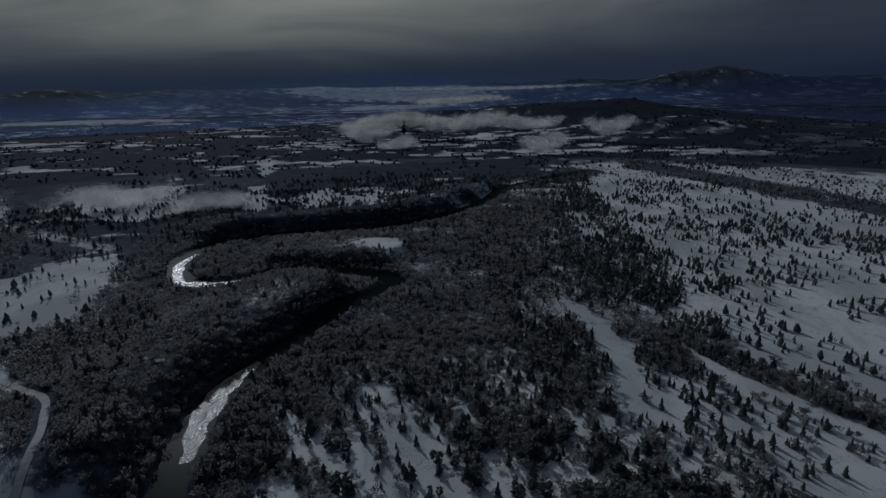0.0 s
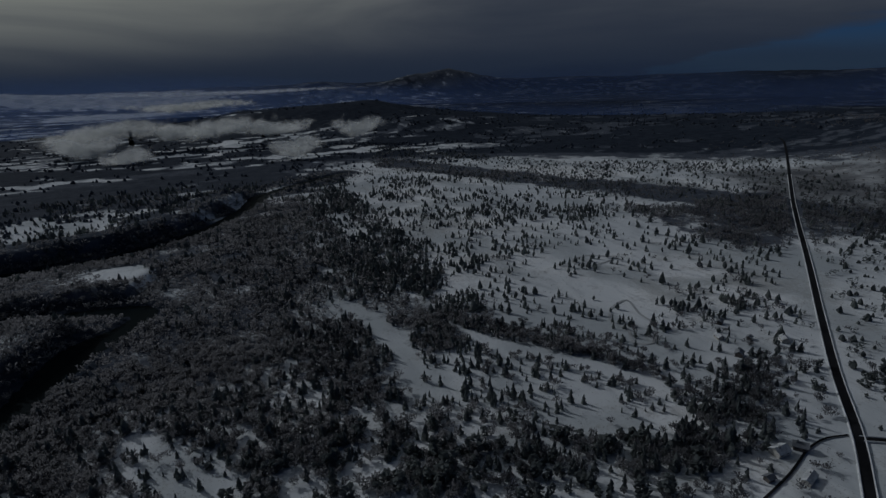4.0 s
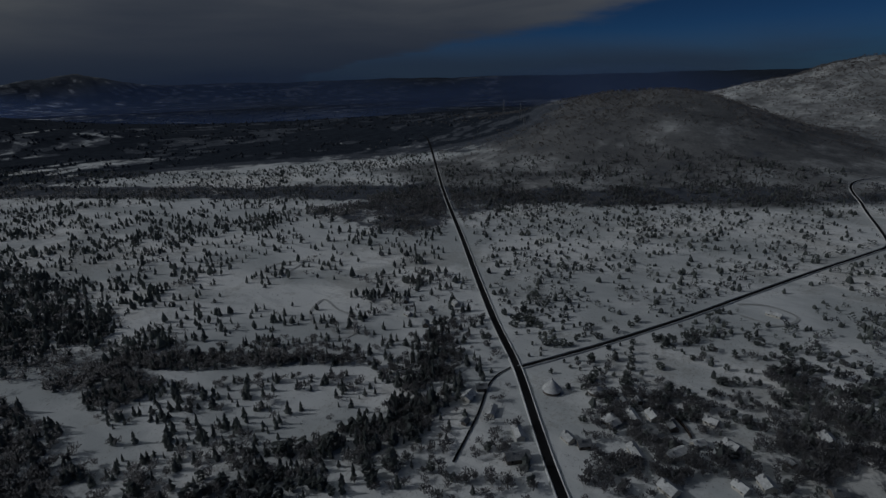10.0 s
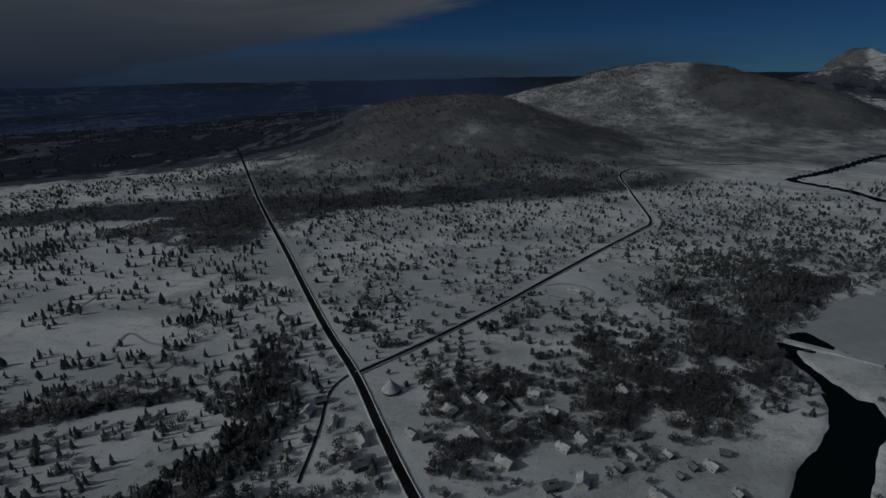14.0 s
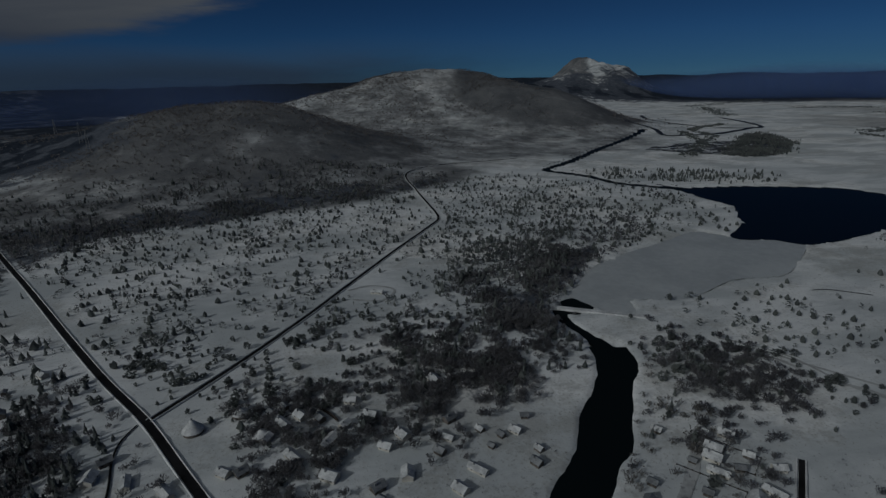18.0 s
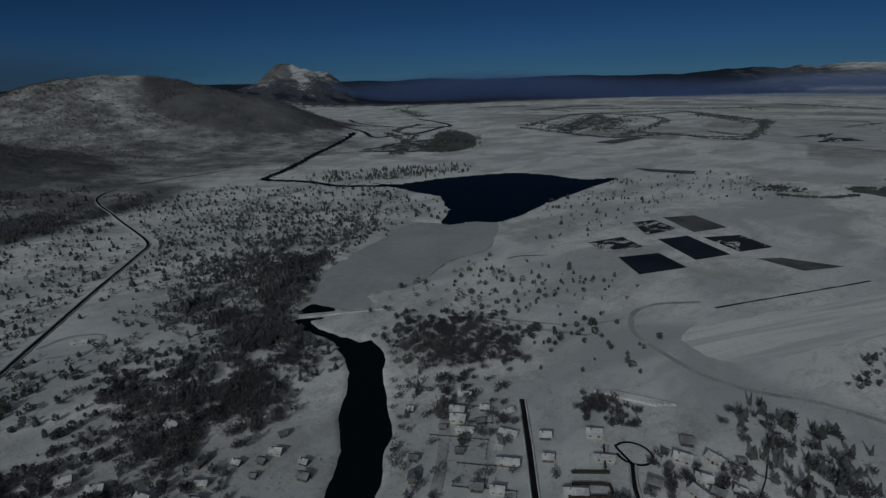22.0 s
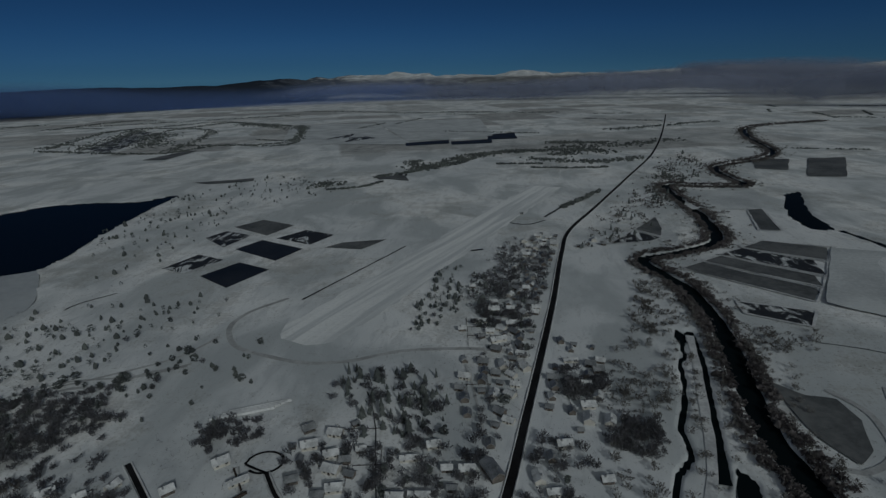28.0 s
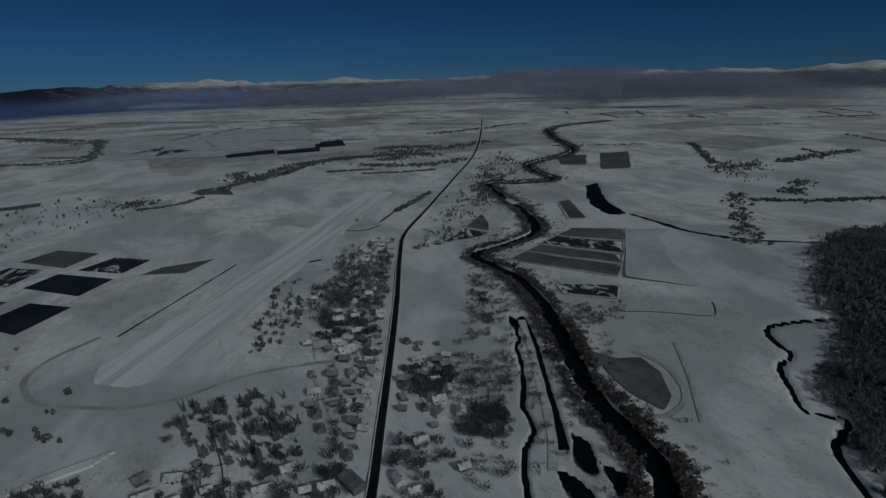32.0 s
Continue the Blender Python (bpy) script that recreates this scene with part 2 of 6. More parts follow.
HAZEL = growth("bare_hill_wood", (0.20, 0.185, 0.178), (0.34, 0.32, 0.31), 0.4, 0.5)
BARK = two_scale("bark", (0.06, 0.05, 0.04), (0.12, 0.10, 0.08), 3, 0.3, 0.9, 0.4, 0.03)
ROOFSNOW = two_scale("snowy_roof", (0.36, 0.37, 0.38), (0.70, 0.71, 0.71), 4, 0.6, 0.7, 0.3, 0.05)
TIN = two_scale("weathered_tin_roof", (0.16, 0.17, 0.18), (0.34, 0.35, 0.36), 4, 0.5, 0.5, 0.2, 0.02, 0.5, 0.4)
PLASTER = two_scale("plaster_wall", (0.42, 0.40, 0.36), (0.62, 0.60, 0.55), 4, 0.4, 0.85, 0.2, 0.01)
TIMBER = two_scale("timber_wall", (0.085, 0.076, 0.068), (0.185, 0.165, 0.148), 3, 0.3, 0.8, 0.3, 0.01)
DARKWOOD = two_scale("dark_door", (0.04, 0.032, 0.028), (0.08, 0.066, 0.058), 1, 0.2, 0.9, 0.2, 0.01, 0.05)
GLASS = water_material("window_pane", 0.0, (0.02, 0.025, 0.03), 0.05)


def cloud_material(name, colour, dense, size, ragged=2.3):
    """Thin vapour: light falls on it and passes through it; its body fades out in wisps."""
    m, n, p, where = material(name, 1.0, 0.0, 0.0)
    body = n.attribute("body")
    puff = n.noise(n.scaled(where, (1, 1, 1.6)), 1 / size, 6.0, 0.6, 0.5)
    a = n.step(n.math("ADD", body, n.math("MULTIPLY", n.math("SUBTRACT", puff, 0.5), ragged)), 0.15, 1.15, 0.0, dense)
    front, back, clear = n.add("ShaderNodeBsdfDiffuse"), n.add("ShaderNodeBsdfTranslucent"), n.add("ShaderNodeBsdfTransparent")
    n.put(front.inputs[0], rgb(*colour))
    n.put(back.inputs[0], rgb(*colour))
    both, veil = n.add("ShaderNodeMixShader"), n.add("ShaderNodeMixShader")
    both.inputs[0].default_value = 0.5
    n.put(both.inputs[1], front.outputs[0])
    n.put(both.inputs[2], back.outputs[0])
    n.put(veil.inputs[0], a)
    n.put(veil.inputs[1], clear.outputs[0])
    n.put(veil.inputs[2], both.outputs[0])
    n.put(m.node_tree.nodes["Material Output"].inputs[0], veil.outputs[0])
    return m


MIST = cloud_material("low_cloud", (0.92, 0.92, 0.88), 0.62, 36)
# blue_haze carries the tint of aerial perspective in its own colour
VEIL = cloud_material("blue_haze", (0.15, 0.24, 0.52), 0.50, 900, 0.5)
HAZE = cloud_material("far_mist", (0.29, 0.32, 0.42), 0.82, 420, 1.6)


# ---------------------------------------------------------------- plan helpers
def value_noise(x, y, size, seed):
    """Smooth noise in 0..1 with features of that size, on arrays."""
    x, y = x / size, y / size
    xi, yi = np.floor(x).astype(np.int64), np.floor(y).astype(np.int64)
    fx, fy = x - xi, y - yi
    fx, fy = fx * fx * (3 - 2 * fx), fy * fy * (3 - 2 * fy)

    def h(a, b):
        k = (a * 374761393 + b * 668265263 + seed * 1442695041) & 0x7FFFFFFF
        k = ((k ^ (k >> 13)) * 1274126177) & 0x7FFFFFFF
        return ((k ^ (k >> 16)) & 0xFFFF) / 65535.0
    return (h(xi, yi) * (1 - fx) + h(xi + 1, yi) * fx) * (1 - fy) + (h(xi, yi + 1) * (1 - fx) + h(xi + 1, yi + 1) * fx) * fy


def fbm(x, y, size, seed, octaves=4):
    v, a, s = 0.0, 0.5, 0.0
    for k in range(octaves):
        v, s = v + a * value_noise(x, y, size / 2 ** k, seed + k), s + a
        a *= 0.5
    return v / s


def curve_points(pts, step=6.0, closed=False):
    """A smooth line through plan points, sampled at that step."""
    p = np.array(pts, float)
    n = len(p)
    rows = []
    for i in range(n if closed else n - 1):
        a, b, c, d = (p[(i + k) % n] if closed else p[min(max(i + k, 0), n - 1)] for k in (-1, 0, 1, 2))
        m = max(2, int(np.hypot(*(c - b)) / step))
        for t in np.arange(m) / m:
            rows.append(0.5 * (2 * b + (c - a) * t + (2 * a - 5 * b + 4 * c - d) * t * t + (3 * b - a - 3 * c + d) * t ** 3))
    if not closed:
        rows.append(p[-1])
    return np.array(rows)


def line_distance(x, y, line):
    """Distance of points from a line."""
    best = np.full(x.shape, 1e9)
    for a, b in zip(line[:-1], line[1:]):
        d = b - a
        t = np.clip(((x - a[0]) * d[0] + (y - a[1]) * d[1]) / (d @ d + 1e-9), 0, 1)
        best = np.minimum(best, np.hypot(x - a[0] - t * d[0], y - a[1] - t * d[1]))
    return best


def inside(x, y, outline):
    """Which points lie within an outline."""
    hit = np.zeros(x.shape, bool)
    q = np.array(outline, float)
    for a, b in zip(q, np.roll(q, -1, 0)):
        if a[1] != b[1]:
            hit ^= ((a[1] > y) != (b[1] > y)) & (x < (b[0] - a[0]) * (y - a[1]) / (b[1] - a[1]) + a[0])
    return hit


def smooth(v, lo, hi):
    t = np.clip((v - lo) / (hi - lo), 0, 1)
    return t * t * (3 - 2 * t)


# ---------------------------------------------------------------- the plan, in metres from the point below the camera
RIVER_A = curve_points([(-96, 120), (-108, 160), (-116, 200), (-119, 232), (-114, 258), (-103, 281), (-86, 322), (-71, 354), (-50, 382),
                        (-42, 404), (-70, 418), (-128, 424), (-150, 414), (-176, 402), (-203, 404), (-224, 424), (-240, 462),
                        (-238, 500), (-208, 530), (-137, 550), (-55, 570), (7, 622), (61, 707), (110, 800), (240, 900)], 8)
RIVER_B = curve_points([(258, -141), (250, -139), (235, -134), (214, -121), (178, -98), (152, -76), (120, -40)], 6)
TAILRACE = curve_points([(313, -133), (300, -131), (289, -132), (278, -135), (266, -137), (256, -139)], 4)
RIVER_C = curve_points([(-60, -100), (-112, -142), (-117, -171), (-116, -210), (-125, -262), (-134, -319), (-134, -376), (-119, -423),
                        (-121, -443), (-157, -460), (-199, -495), (-215, -588), (-217, -683), (-226, -750), (-277, -742), (-326, -750),
                        (-326, -830), (-349, -904), (-447, -978), (-506, -1074), (-563, -1322), (-670, -1534), (-900, -1650)], 8)
STREAM_D = curve_points([(-182, -125), (-188, -139), (-195, -151), (-215, -164), (-203, -174), (-211, -191), (-222, -210), (-237, -218),
                         (-240, -235), (-249, -248), (-269, -248), (-290, -241)], 4)
STREAM_E = curve_points([(-322, -528), (-328, -480), (-332, -440), (-350, -401), (-372, -372), (-420, -340)], 6)
INLET = curve_points([(1290, -760), (1160, -640), (1037, -515), (913, -403), (845, -330), (822, -323), (771, -360), (701, -381), (642, -440)], 10)
DITCH_1 = curve_points([(-106, -300), (-102, -277), (-97, -268), (-94, -252), (-86, -225), (-80, -212), (-80, -203), (-78, -191), (-71, -182), (-66, -171), (-62, -156), (-58, -140)], 4)
DITCH_2 = curve_points([(-114, -307), (-111, -283), (-104, -250), (-98, -226), (-92, -201), (-87, -182), (-86, -177)], 4)
LAKE_EDGE = curve_points([(690, -425), (654, -440), (647, -461), (633, -535), (591, -631), (523, -656), (478, -658), (448, -700), (442, -685), (436, -631), (427, -576), (411, -490), (396, -432), (395, -397),
                          (414, -384), (423, -355), (438, -356), (450, -372), (475, -398), (505, -413), (538, -437), (575, -434), (650, -428)], 10, True)
ICE_EDGE = curve_points([(440, -350), (458, -330), (433, -281), (400, -211), (372, -180), (342, -156), (331, -148), (317, -155), (300, -168), (298, -182), (315, -188), (316, -197), (311, -229), (334, -280), (335, -326),
                         (380, -385), (398, -402), (412, -388), (421, -360)], 6, True)
ROAD_N = curve_points([(1060, 690), (991, 631), (630, 382), (446, 251), (338, 175), (281, 134), (237, 100), (199, 75), (159, 48), (95, 0)], 8)
ROAD_S = curve_points([(6, -120), (-5, -171), (-12, -209), (-21, -257), (-37, -346), (-55, -459), (-70, -527), (-116, -637), (-180, -793),
                       (-283, -1048), (-399, -1405), (-569, -1981)], 8)
ROAD_E = curve_points([(237, 99), (282, 68), (336, 35), (399, 0), (470, -40), (541, -82), (575, -98), (635, -98), (724, -94), (829, -96), (906, -185),
                       (954, -311)], 6)
LANE_W = curve_points([(235, 103), (224, 106), (211, 105), (189, 99), (156, 93)], 3)
LANE_S = curve_points([(152, -171), (125, -146), (104, -126), (80, -104)], 4)
LANE_L = curve_points([(92, -170), (84, -159), (76, -151), (62, -136)], 4)
LANE_F = curve_points([(-262, 262), (-243, 258), (-219, 244), (-196, 228), (-183, 210), (-172, 191), (-162, 160)], 4)
POOLS = [[(304, -136), (305, -150), (312, -158), (322, -154), (330, -150), (326, -140), (316, -135)], [(-95, -188), (-100, -180), (-96, -163), (-90, -161), (-88, -170)],
         [(-99, -170), (-103, -161), (-105, -147), (-95, -147)], [(-78, -169), (-85, -162), (-88, -150), (-78, -150)],
         [(-107, -310), (-110, -302), (-107, -290), (-103, -290), (-103, -302)],
         [(-345, -686), (-375, -711), (-331, -596), (-321, -530), (-297, -532), (-302, -583)]]
PONDS = [[(244, -457), (231, -487), (180, -460), (193, -426)], [(240, -387), (223, -421), (189, -404), (206, -363)],
         [(282, -534), (263, -565), (219, -542), (233, -503)], [(293, -493), (283, -518), (249, -503), (259, -463)],
         [(283, -403), (271, -441), (241, -428), (255, -392)], [(219, -493), (199, -524), (164, -506), (178, -473)],
         [(161, -465), (148, -481), (108, -492), (125, -460)]]
# rivers and lakes: line, half width
WATERWAYS = [(RIVER_A, 9.0), (RIVER_B, 11.0), (TAILRACE, 3.6), (RIVER_C, 5.6), (STREAM_D, 1.3), (STREAM_E, 3.0), (INLET, 7.0), (DITCH_1, 0.9), (DITCH_2, 2.2)]

ZONES = []


def zone(name, wood, conifers, bushes, outline, edge=10.0):
    """A stretch of land: undergrowth 0..1, evergreens and bare bushes per hectare, outline, and how far its edge frays."""
    ZONES.append((name, wood, conifers, bushes, outline, edge))


zone("valley", 0.6, 50, 560, [(-278, 303), (-245, 317), (-269, 410), (-308, 488), (-285, 533), (-223, 573), (-57, 596), (63, 726), (134, 737), (134, 591), (96, 414), (37, 304), (2, 264), (-56, 272), (-101, 274), (-108, 169), (-174, 171)])
zone("far_forest", 0.82, 80, 60, [(-520, 610), (-1257, 1546), (-388, 1669), (149, 1270), (244, 1104), (227, 823), (134, 737), (69, 706), (-55, 570), (-219, 561), (-253, 502), (-257, 409), (-334, 508)])
zone("valley_mixed", 0.26, 150, 330, [(-101, 274), (-56, 272), (2, 264), (37, 304), (77, 327), (79, 233), (86, 198), (127, 167), (105, 164), (-108, 169)])
zone("meadow_edge", 0.36, 110, 300, [(-51, 526), (76, 639), (137, 605), (133, 386), (77, 327), (36, 369)])
zone("meadow_north", 0, 75, 6, [(215, 838), (360, 861), (498, 526), (333, 386), (241, 348), (180, 371), (136, 472), (132, 632)])
zone("meadow", 0.05, 75, 14, [(136, 526), (305, 850), (477, 506), (444, 277), (274, 151), (206, 173), (157, 268), (102, 347)])
zone("meadow_clumps", 0.1, 110, 20, [(149, 469), (212, 436), (218, 317), (250, 211), (206, 189), (166, 282), (137, 343)])
zone("meadow_low", 0.1, 170, 70, [(90, 346), (201, 169), (223, 117), (176, 101), (102, 180), (90, 224), (90, 303)])
zone("brush_ribbon", 0.7, 40, 1000, [(94, 360), (124, 314), (156, 266), (189, 219), (208, 174), (202, 165), (175, 207), (146, 251), (115, 294)])
zone("conifer_belt", 0.3, 170, 80, [(81, 170), (107, 163), (138, 148), (175, 139), (218, 145), (214, 121), (180, 111), (129, 116), (119, 113)])
zone("wood_block", 0.7, 60, 420, [(445, 464), (515, 452), (621, 391), (599, 334), (461, 276), (410, 291), (432, 381)])
zone("far_belt", 0.7, 90, 160, [(350, 1064), (515, 678), (652, 419), (643, 276), (782, -17), (746, -52), (702, -50), (575, 246), (483, 523), (302, 931)])
zone("hill_foot", 0.55, 60, 160, [(461, 478), (514, 408), (628, 302), (697, 232), (746, -20), (835, -172), (730, -121), (629, 110), (533, 259), (409, 292)])
zone("village_trees", 0.14, 70, 90, [(321, 250), (365, 230), (277, 162), (235, 120), (188, 116), (203, 169)])
zone("plain_east", 0.04, 70, 12, [(507, 290), (731, -51), (474, -42), (247, 102), (324, 157)])
zone("plain_cluster", 0.1, 150, 20, [(306, 148), (334, 104), (294, 77), (249, 99)])
zone("roadside", 0.1, 110, 20, [(238, 95), (416, 11), (369, -39), (288, -36), (230, 77)])
zone("resort_trees", 0.45, 120, 330, [(245, 67), (259, -3), (214, -5), (187, 45), (205, 60)])
zone("river_fringe", 0.1, 120, 120, [(279, -2), (409, -73), (506, -212), (439, -218), (379, -159), (316, -77), (265, -45), (213, -8), (206, 21), (242, 27)])
zone("bank_brush", 0.22, 30, 200, [(242, -154), (194, -154), (133, -124), (144, -89), (179, -115)])
zone("plain_north", 0.04, 90, 16, [(603, 281), (742, -91), (811, -243), (625, -425), (466, -381), (424, -211), (409, -73), (288, 46), (243, 99), (336, 172)])
zone("plain_wood", 0.15, 120, 120, [(516, -184), (551, -301), (469, -309), (432, -238), (434, -182), (362, -64), (400, -62)])
zone("shore_trees", 0.1, 130, 10, [(814, -355), (768, -517), (706, -626), (647, -585), (668, -489), (733, -376)])
zone("islet_wood", 0.9, 300, 200, [(882, -686), (1116, -899), (1175, -1008), (997, -923), (887, -815), (846, -737)])
zone("town_yards", 0.34, 60, 380, [(91, -173), (72, -196), (43, -192), (20, -205), (0, -197), (-4, -150), (93, -140)], 5)
zone("lake_meadow", 0, 40, 3, [(383, -441), (446, -619), (406, -761), (336, -853), (220, -716), (305, -618), (311, -460), (305, -372)])
zone("bank_trees", 0.05, 60, 120, [(-73, -470), (-193, -741), (-339, -1069), (-331, -911), (-171, -603), (-85, -450)])
zone("bank_scrub", 0.25, 0, 420, [(-137, -310), (-184, -295), (-175, -278), (-137, -295)])
zone("farm_trees", 0.1, 120, 60, [(-636, -802), (-720, -789), (-654, -714), (-558, -631), (-558, -671)])
zone("far_meadow", 0.1, 110, 40, [(413, 1240), (591, 774), (904, 555), (713, 369), (652, 419), (515, 678), (357, 1084)])
zone("hill_meadow", 0.3, 60, 120, [(685, 400), (842, 340), (874, 154), (864, -86), (806, -132), (682, 120), (584, 282)])
zone("valley_east", 0.25, 90, 220, [(50, 349), (90, 325), (98, 250), (82, 199), (61, 202), (31, 251), (15, 300)])
zone("south_bank", 0.3, 80, 260, [(-56, 256), (11, 263), (61, 202), (81, 173), (95, 135), (-36, 210)])
zone("crossing_grove", 0.14, 55, 90, [(159, 213), (307, 266), (356, 246), (287, 154), (235, 108), (198, 92), (156, 107), (135, 132)])
zone("river_bank_wood", 0.62, 70, 560, [(-110, 169), (-110, 230), (-101, 274), (-69, 273), (-50, 238), (-63, 219), (-62, 195), (-51, 168)])
zone("west_wood", 0.8, 80, 520, [(-291, 319), (-251, 325), (-211, 341), (-143, 241), (-119, 169), (-174, 171)])
zone("crossing_yard", 0.25, 60, 260, [(152, 128), (177, 116), (208, 92), (177, 66), (156, 49), (128, 110)])
zone("edge_wood", 0.42, 190, 260, [(149, 777), (200, 750), (177, 508), (164, 323), (164, 262), (120, 237), (89, 266), (77, 327), (86, 460)])
zone("river_wood", 0.6, 120, 520, [(388, -59), (367, -104), (451, -197), (484, -258), (416, -220), (317, -136), (274, -109), (262, -92), (300, -84), (325, -87)], 7)
zone("village_brush", 0.5, 60, 620, [(163, 20), (194, 18), (206, 10), (207, -14), (230, -39), (253, -56), (261, -67), (266, -105), (244, -92), (215, -59), (220, -49), (209, -37), (199, -14), (174, 7)], 4)
zone("slope_wood", 0.32, 70, 250, [(309, -9), (282, -38), (303, -69), (322, -87), (372, -88), (357, -101), (331, -124), (281, -121), (264, -97), (258, -54), (233, -14), (217, 10), (239, 18), (257, -9)], 9)
zone("slope_wood", 0.4, 40, 330, [(226, -57), (238, -86), (224, -90), (211, -68), (215, -57)], 5)
zone("weir_wood", 0.42, 80, 300, [(432, -151), (399, -167), (359, -150), (333, -124), (290, -120), (263, -127), (238, -109), (227, -82), (233, -65)], 5)
zone("village_slope", 0.14, 30, 110, [(262, -20), (265, -84), (230, -82), (197, -58), (172, -20), (163, 4), (190, 0), (230, -12)], 10)
zone("farm_wood", 0.45, 150, 200, [(371, -49), (397, -77), (396, -106), (330, -95), (334, -74)], 6)
zone("western_wood", 0.72, 70, 220, [(-300, 250), (-600, 420), (-1257, 1546), (-520, 610), (-334, 508), (-257, 409), (-245, 317)], 10)
zone("plain_scatter", 0.05, 120, 10, [(588, -98), (678, -283), (581, -302), (441, -181), (384, -109), (412, -63)])
zone("bare_orchard", 0.22, 0, 560, [(246, -204), (202, -225), (177, -200), (173, -177), (178, -159), (193, -151), (229, -168), (241, -191)], 5)
zone("bank_evergreens", 0.2, 170, 120, [(294, -181), (255, -199), (242, -214), (209, -166), (224, -147), (260, -160)], 6)
zone("dotted_meadow", 0.0, 92, 4, [(324, -203), (317, -288), (233, -341), (148, -235), (158, -185), (187, -202), (262, -196)], 14)
zone("dotted_meadow", 0.0, 46, 2, [(383, -441), (305, -372), (200, -330), (170, -250), (130, -215), (110, -246), (152, -269)], 14)
zone("town_grove", 0.16, 110, 110, [(84, -248), (64, -247), (39, -251), (23, -219), (25, -195), (48, -199), (64, -205), (77, -219)], 4)
zone("strip_dots", 0.04, 210, 30, [(79, -319), (62, -392), (26, -422), (15, -349), (44, -301), (66, -282)], 8)
zone("strip_yards", 0.34, 120, 330, [(22, -387), (-5, -411), (-35, -440), (-38, -373), (-16, -262), (6, -270), (13, -324)], 5)
zone("brown_hedge", 0.2, 10, 420, [(136, -193), (112, -208), (100, -190), (123, -178)], 2)
zone("frost_bank", 0.03, 0, 190, [(-87, -373), (-123, -391), (-109, -308), (-83, -221), (-58, -156), (-40, -159), (-53, -226)], 6)
zone("road_yards", 0.3, 40, 360, [(-5, -494), (-50, -484), (-17, -265), (-12, -232), (-2, -165), (14, -165), (4, -235), (14, -330)], 5)
zone("dark_shrub", 0.5, 0, 1000, [(-29, -257), (-56, -252), (-47, -226), (-26, -230)], 3)
zone("dark_shrub", 0.5, 0, 1000, [(-51, -216), (-74, -212), (-64, -189), (-46, -196)], 3)
zone("road_yards", 0.25, 30, 330, [(-14, -200), (-40, -200), (-30, -150), (-8, -150)], 5)
zone("hut_wood", 0.16, 40, 130, [(278, 182), (314, 183), (271, 150), (237, 126), (193, 122), (197, 140)])
zone("resort_yards", 0.6, 60, 500, [(236, 46), (239, 14), (206, 8), (199, 34), (214, 50)], 3)
zone("south_wood", 0.34, 150, 230, [(43, 267), (43, 244), (66, 231), (88, 203), (96, 187), (129, 168), (152, 147), (178, 139), (211, 146), (261, 161), (195, 112), (24, 165)], 4)
zone("brush_slope", 0.45, 50, 430, [(157, 47), (188, 50), (202, 20), (224, 0), (265, -51), (251, -79), (243, -77), (227, -43), (198, -12), (172, 15)], 5)
zone("garden_yards", 0.2, 20, 200, [(198, -141), (159, -174), (106, -124), (140, -95)])
zone("shaded_wood", 0.9, 90, 900, [(-371, -334), (-460, -389), (-560, -400), (-560, -180), (-300, -60), (-187, -123), (-227, -182), (-277, -229), (-313, -279)], 5)
OPEN = [[(129, 299), (150, 256), (185, 204), (199, 167), (191, 156), (183, 180), (162, 217), (143, 233), (133, 268)],
        [(90, 313), (100, 285), (97, 232), (87, 227), (85, 264)], [(112, 170), (138, 163), (165, 152), (198, 142), (189, 139), (145, 152)],
        [(-84, 512), (-48, 515), (-39, 469), (-72, 468)],
        [(395, 9), (421, -41), (369, -39), (349, -8)], [(202, -365), (125, -414), (33, -522), (61, -278), (111, -275), (158, -295)]]
OPEN += [[(-48, -406), (-100, -410), (-73, -290), (-36, -289)], [(-63, -462), (-114, -473), (-91, -353), (-74, -285), (-45, -280), (-36, -288)],
        [(88, 326), (106, 325), (106, 254), (97, 237), (92, 266)], [(232, -50), (231, -60), (210, -56), (208, -40), (217, -39)],
        [(191, 2), (191, -11), (180, -7), (172, 9), (176, 18)], [(225, 84), (225, 61), (199, 53), (181, 57), (201, 70)],
        [(134, -162), (118, -178), (101, -162), (117, -148)]]

# snowy clearings in the woods, with a few trees left standing
CLEARINGS = [[(-561, 816), (-413, 854), (-330, 673), (-359, 617), (-401, 621), (-478, 677)], [(-306, 832), (-282, 853), (-234, 686), (-221, 605), (-238, 607)],
             [(-389, 1124), (-365, 1163), (-303, 937), (-308, 909)], [(-380, 400), (-360, 450), (-339, 481), (-317, 494), (-288, 439), (-270, 386), (-259, 344), (-268, 318), (-300, 300)],
             [(-89, 512), (-48, 515), (-39, 472), (-50, 450), (-98, 470)], [(-46, 248), (-22, 237), (-7, 205), (11, 170), (-17, 170), (-48, 228)],
             [(-82, 229), (-68, 217), (-49, 191), (-53, 187), (-75, 207)]]
CLEARINGS += [[(-146, 729), (-90, 784), (-69, 653), (-125, 615)], [(-204, 776), (-166, 793), (-147, 677), (-175, 658)],
              [(140, 618), (156, 577), (166, 508), (140, 473), (132, 554)]]

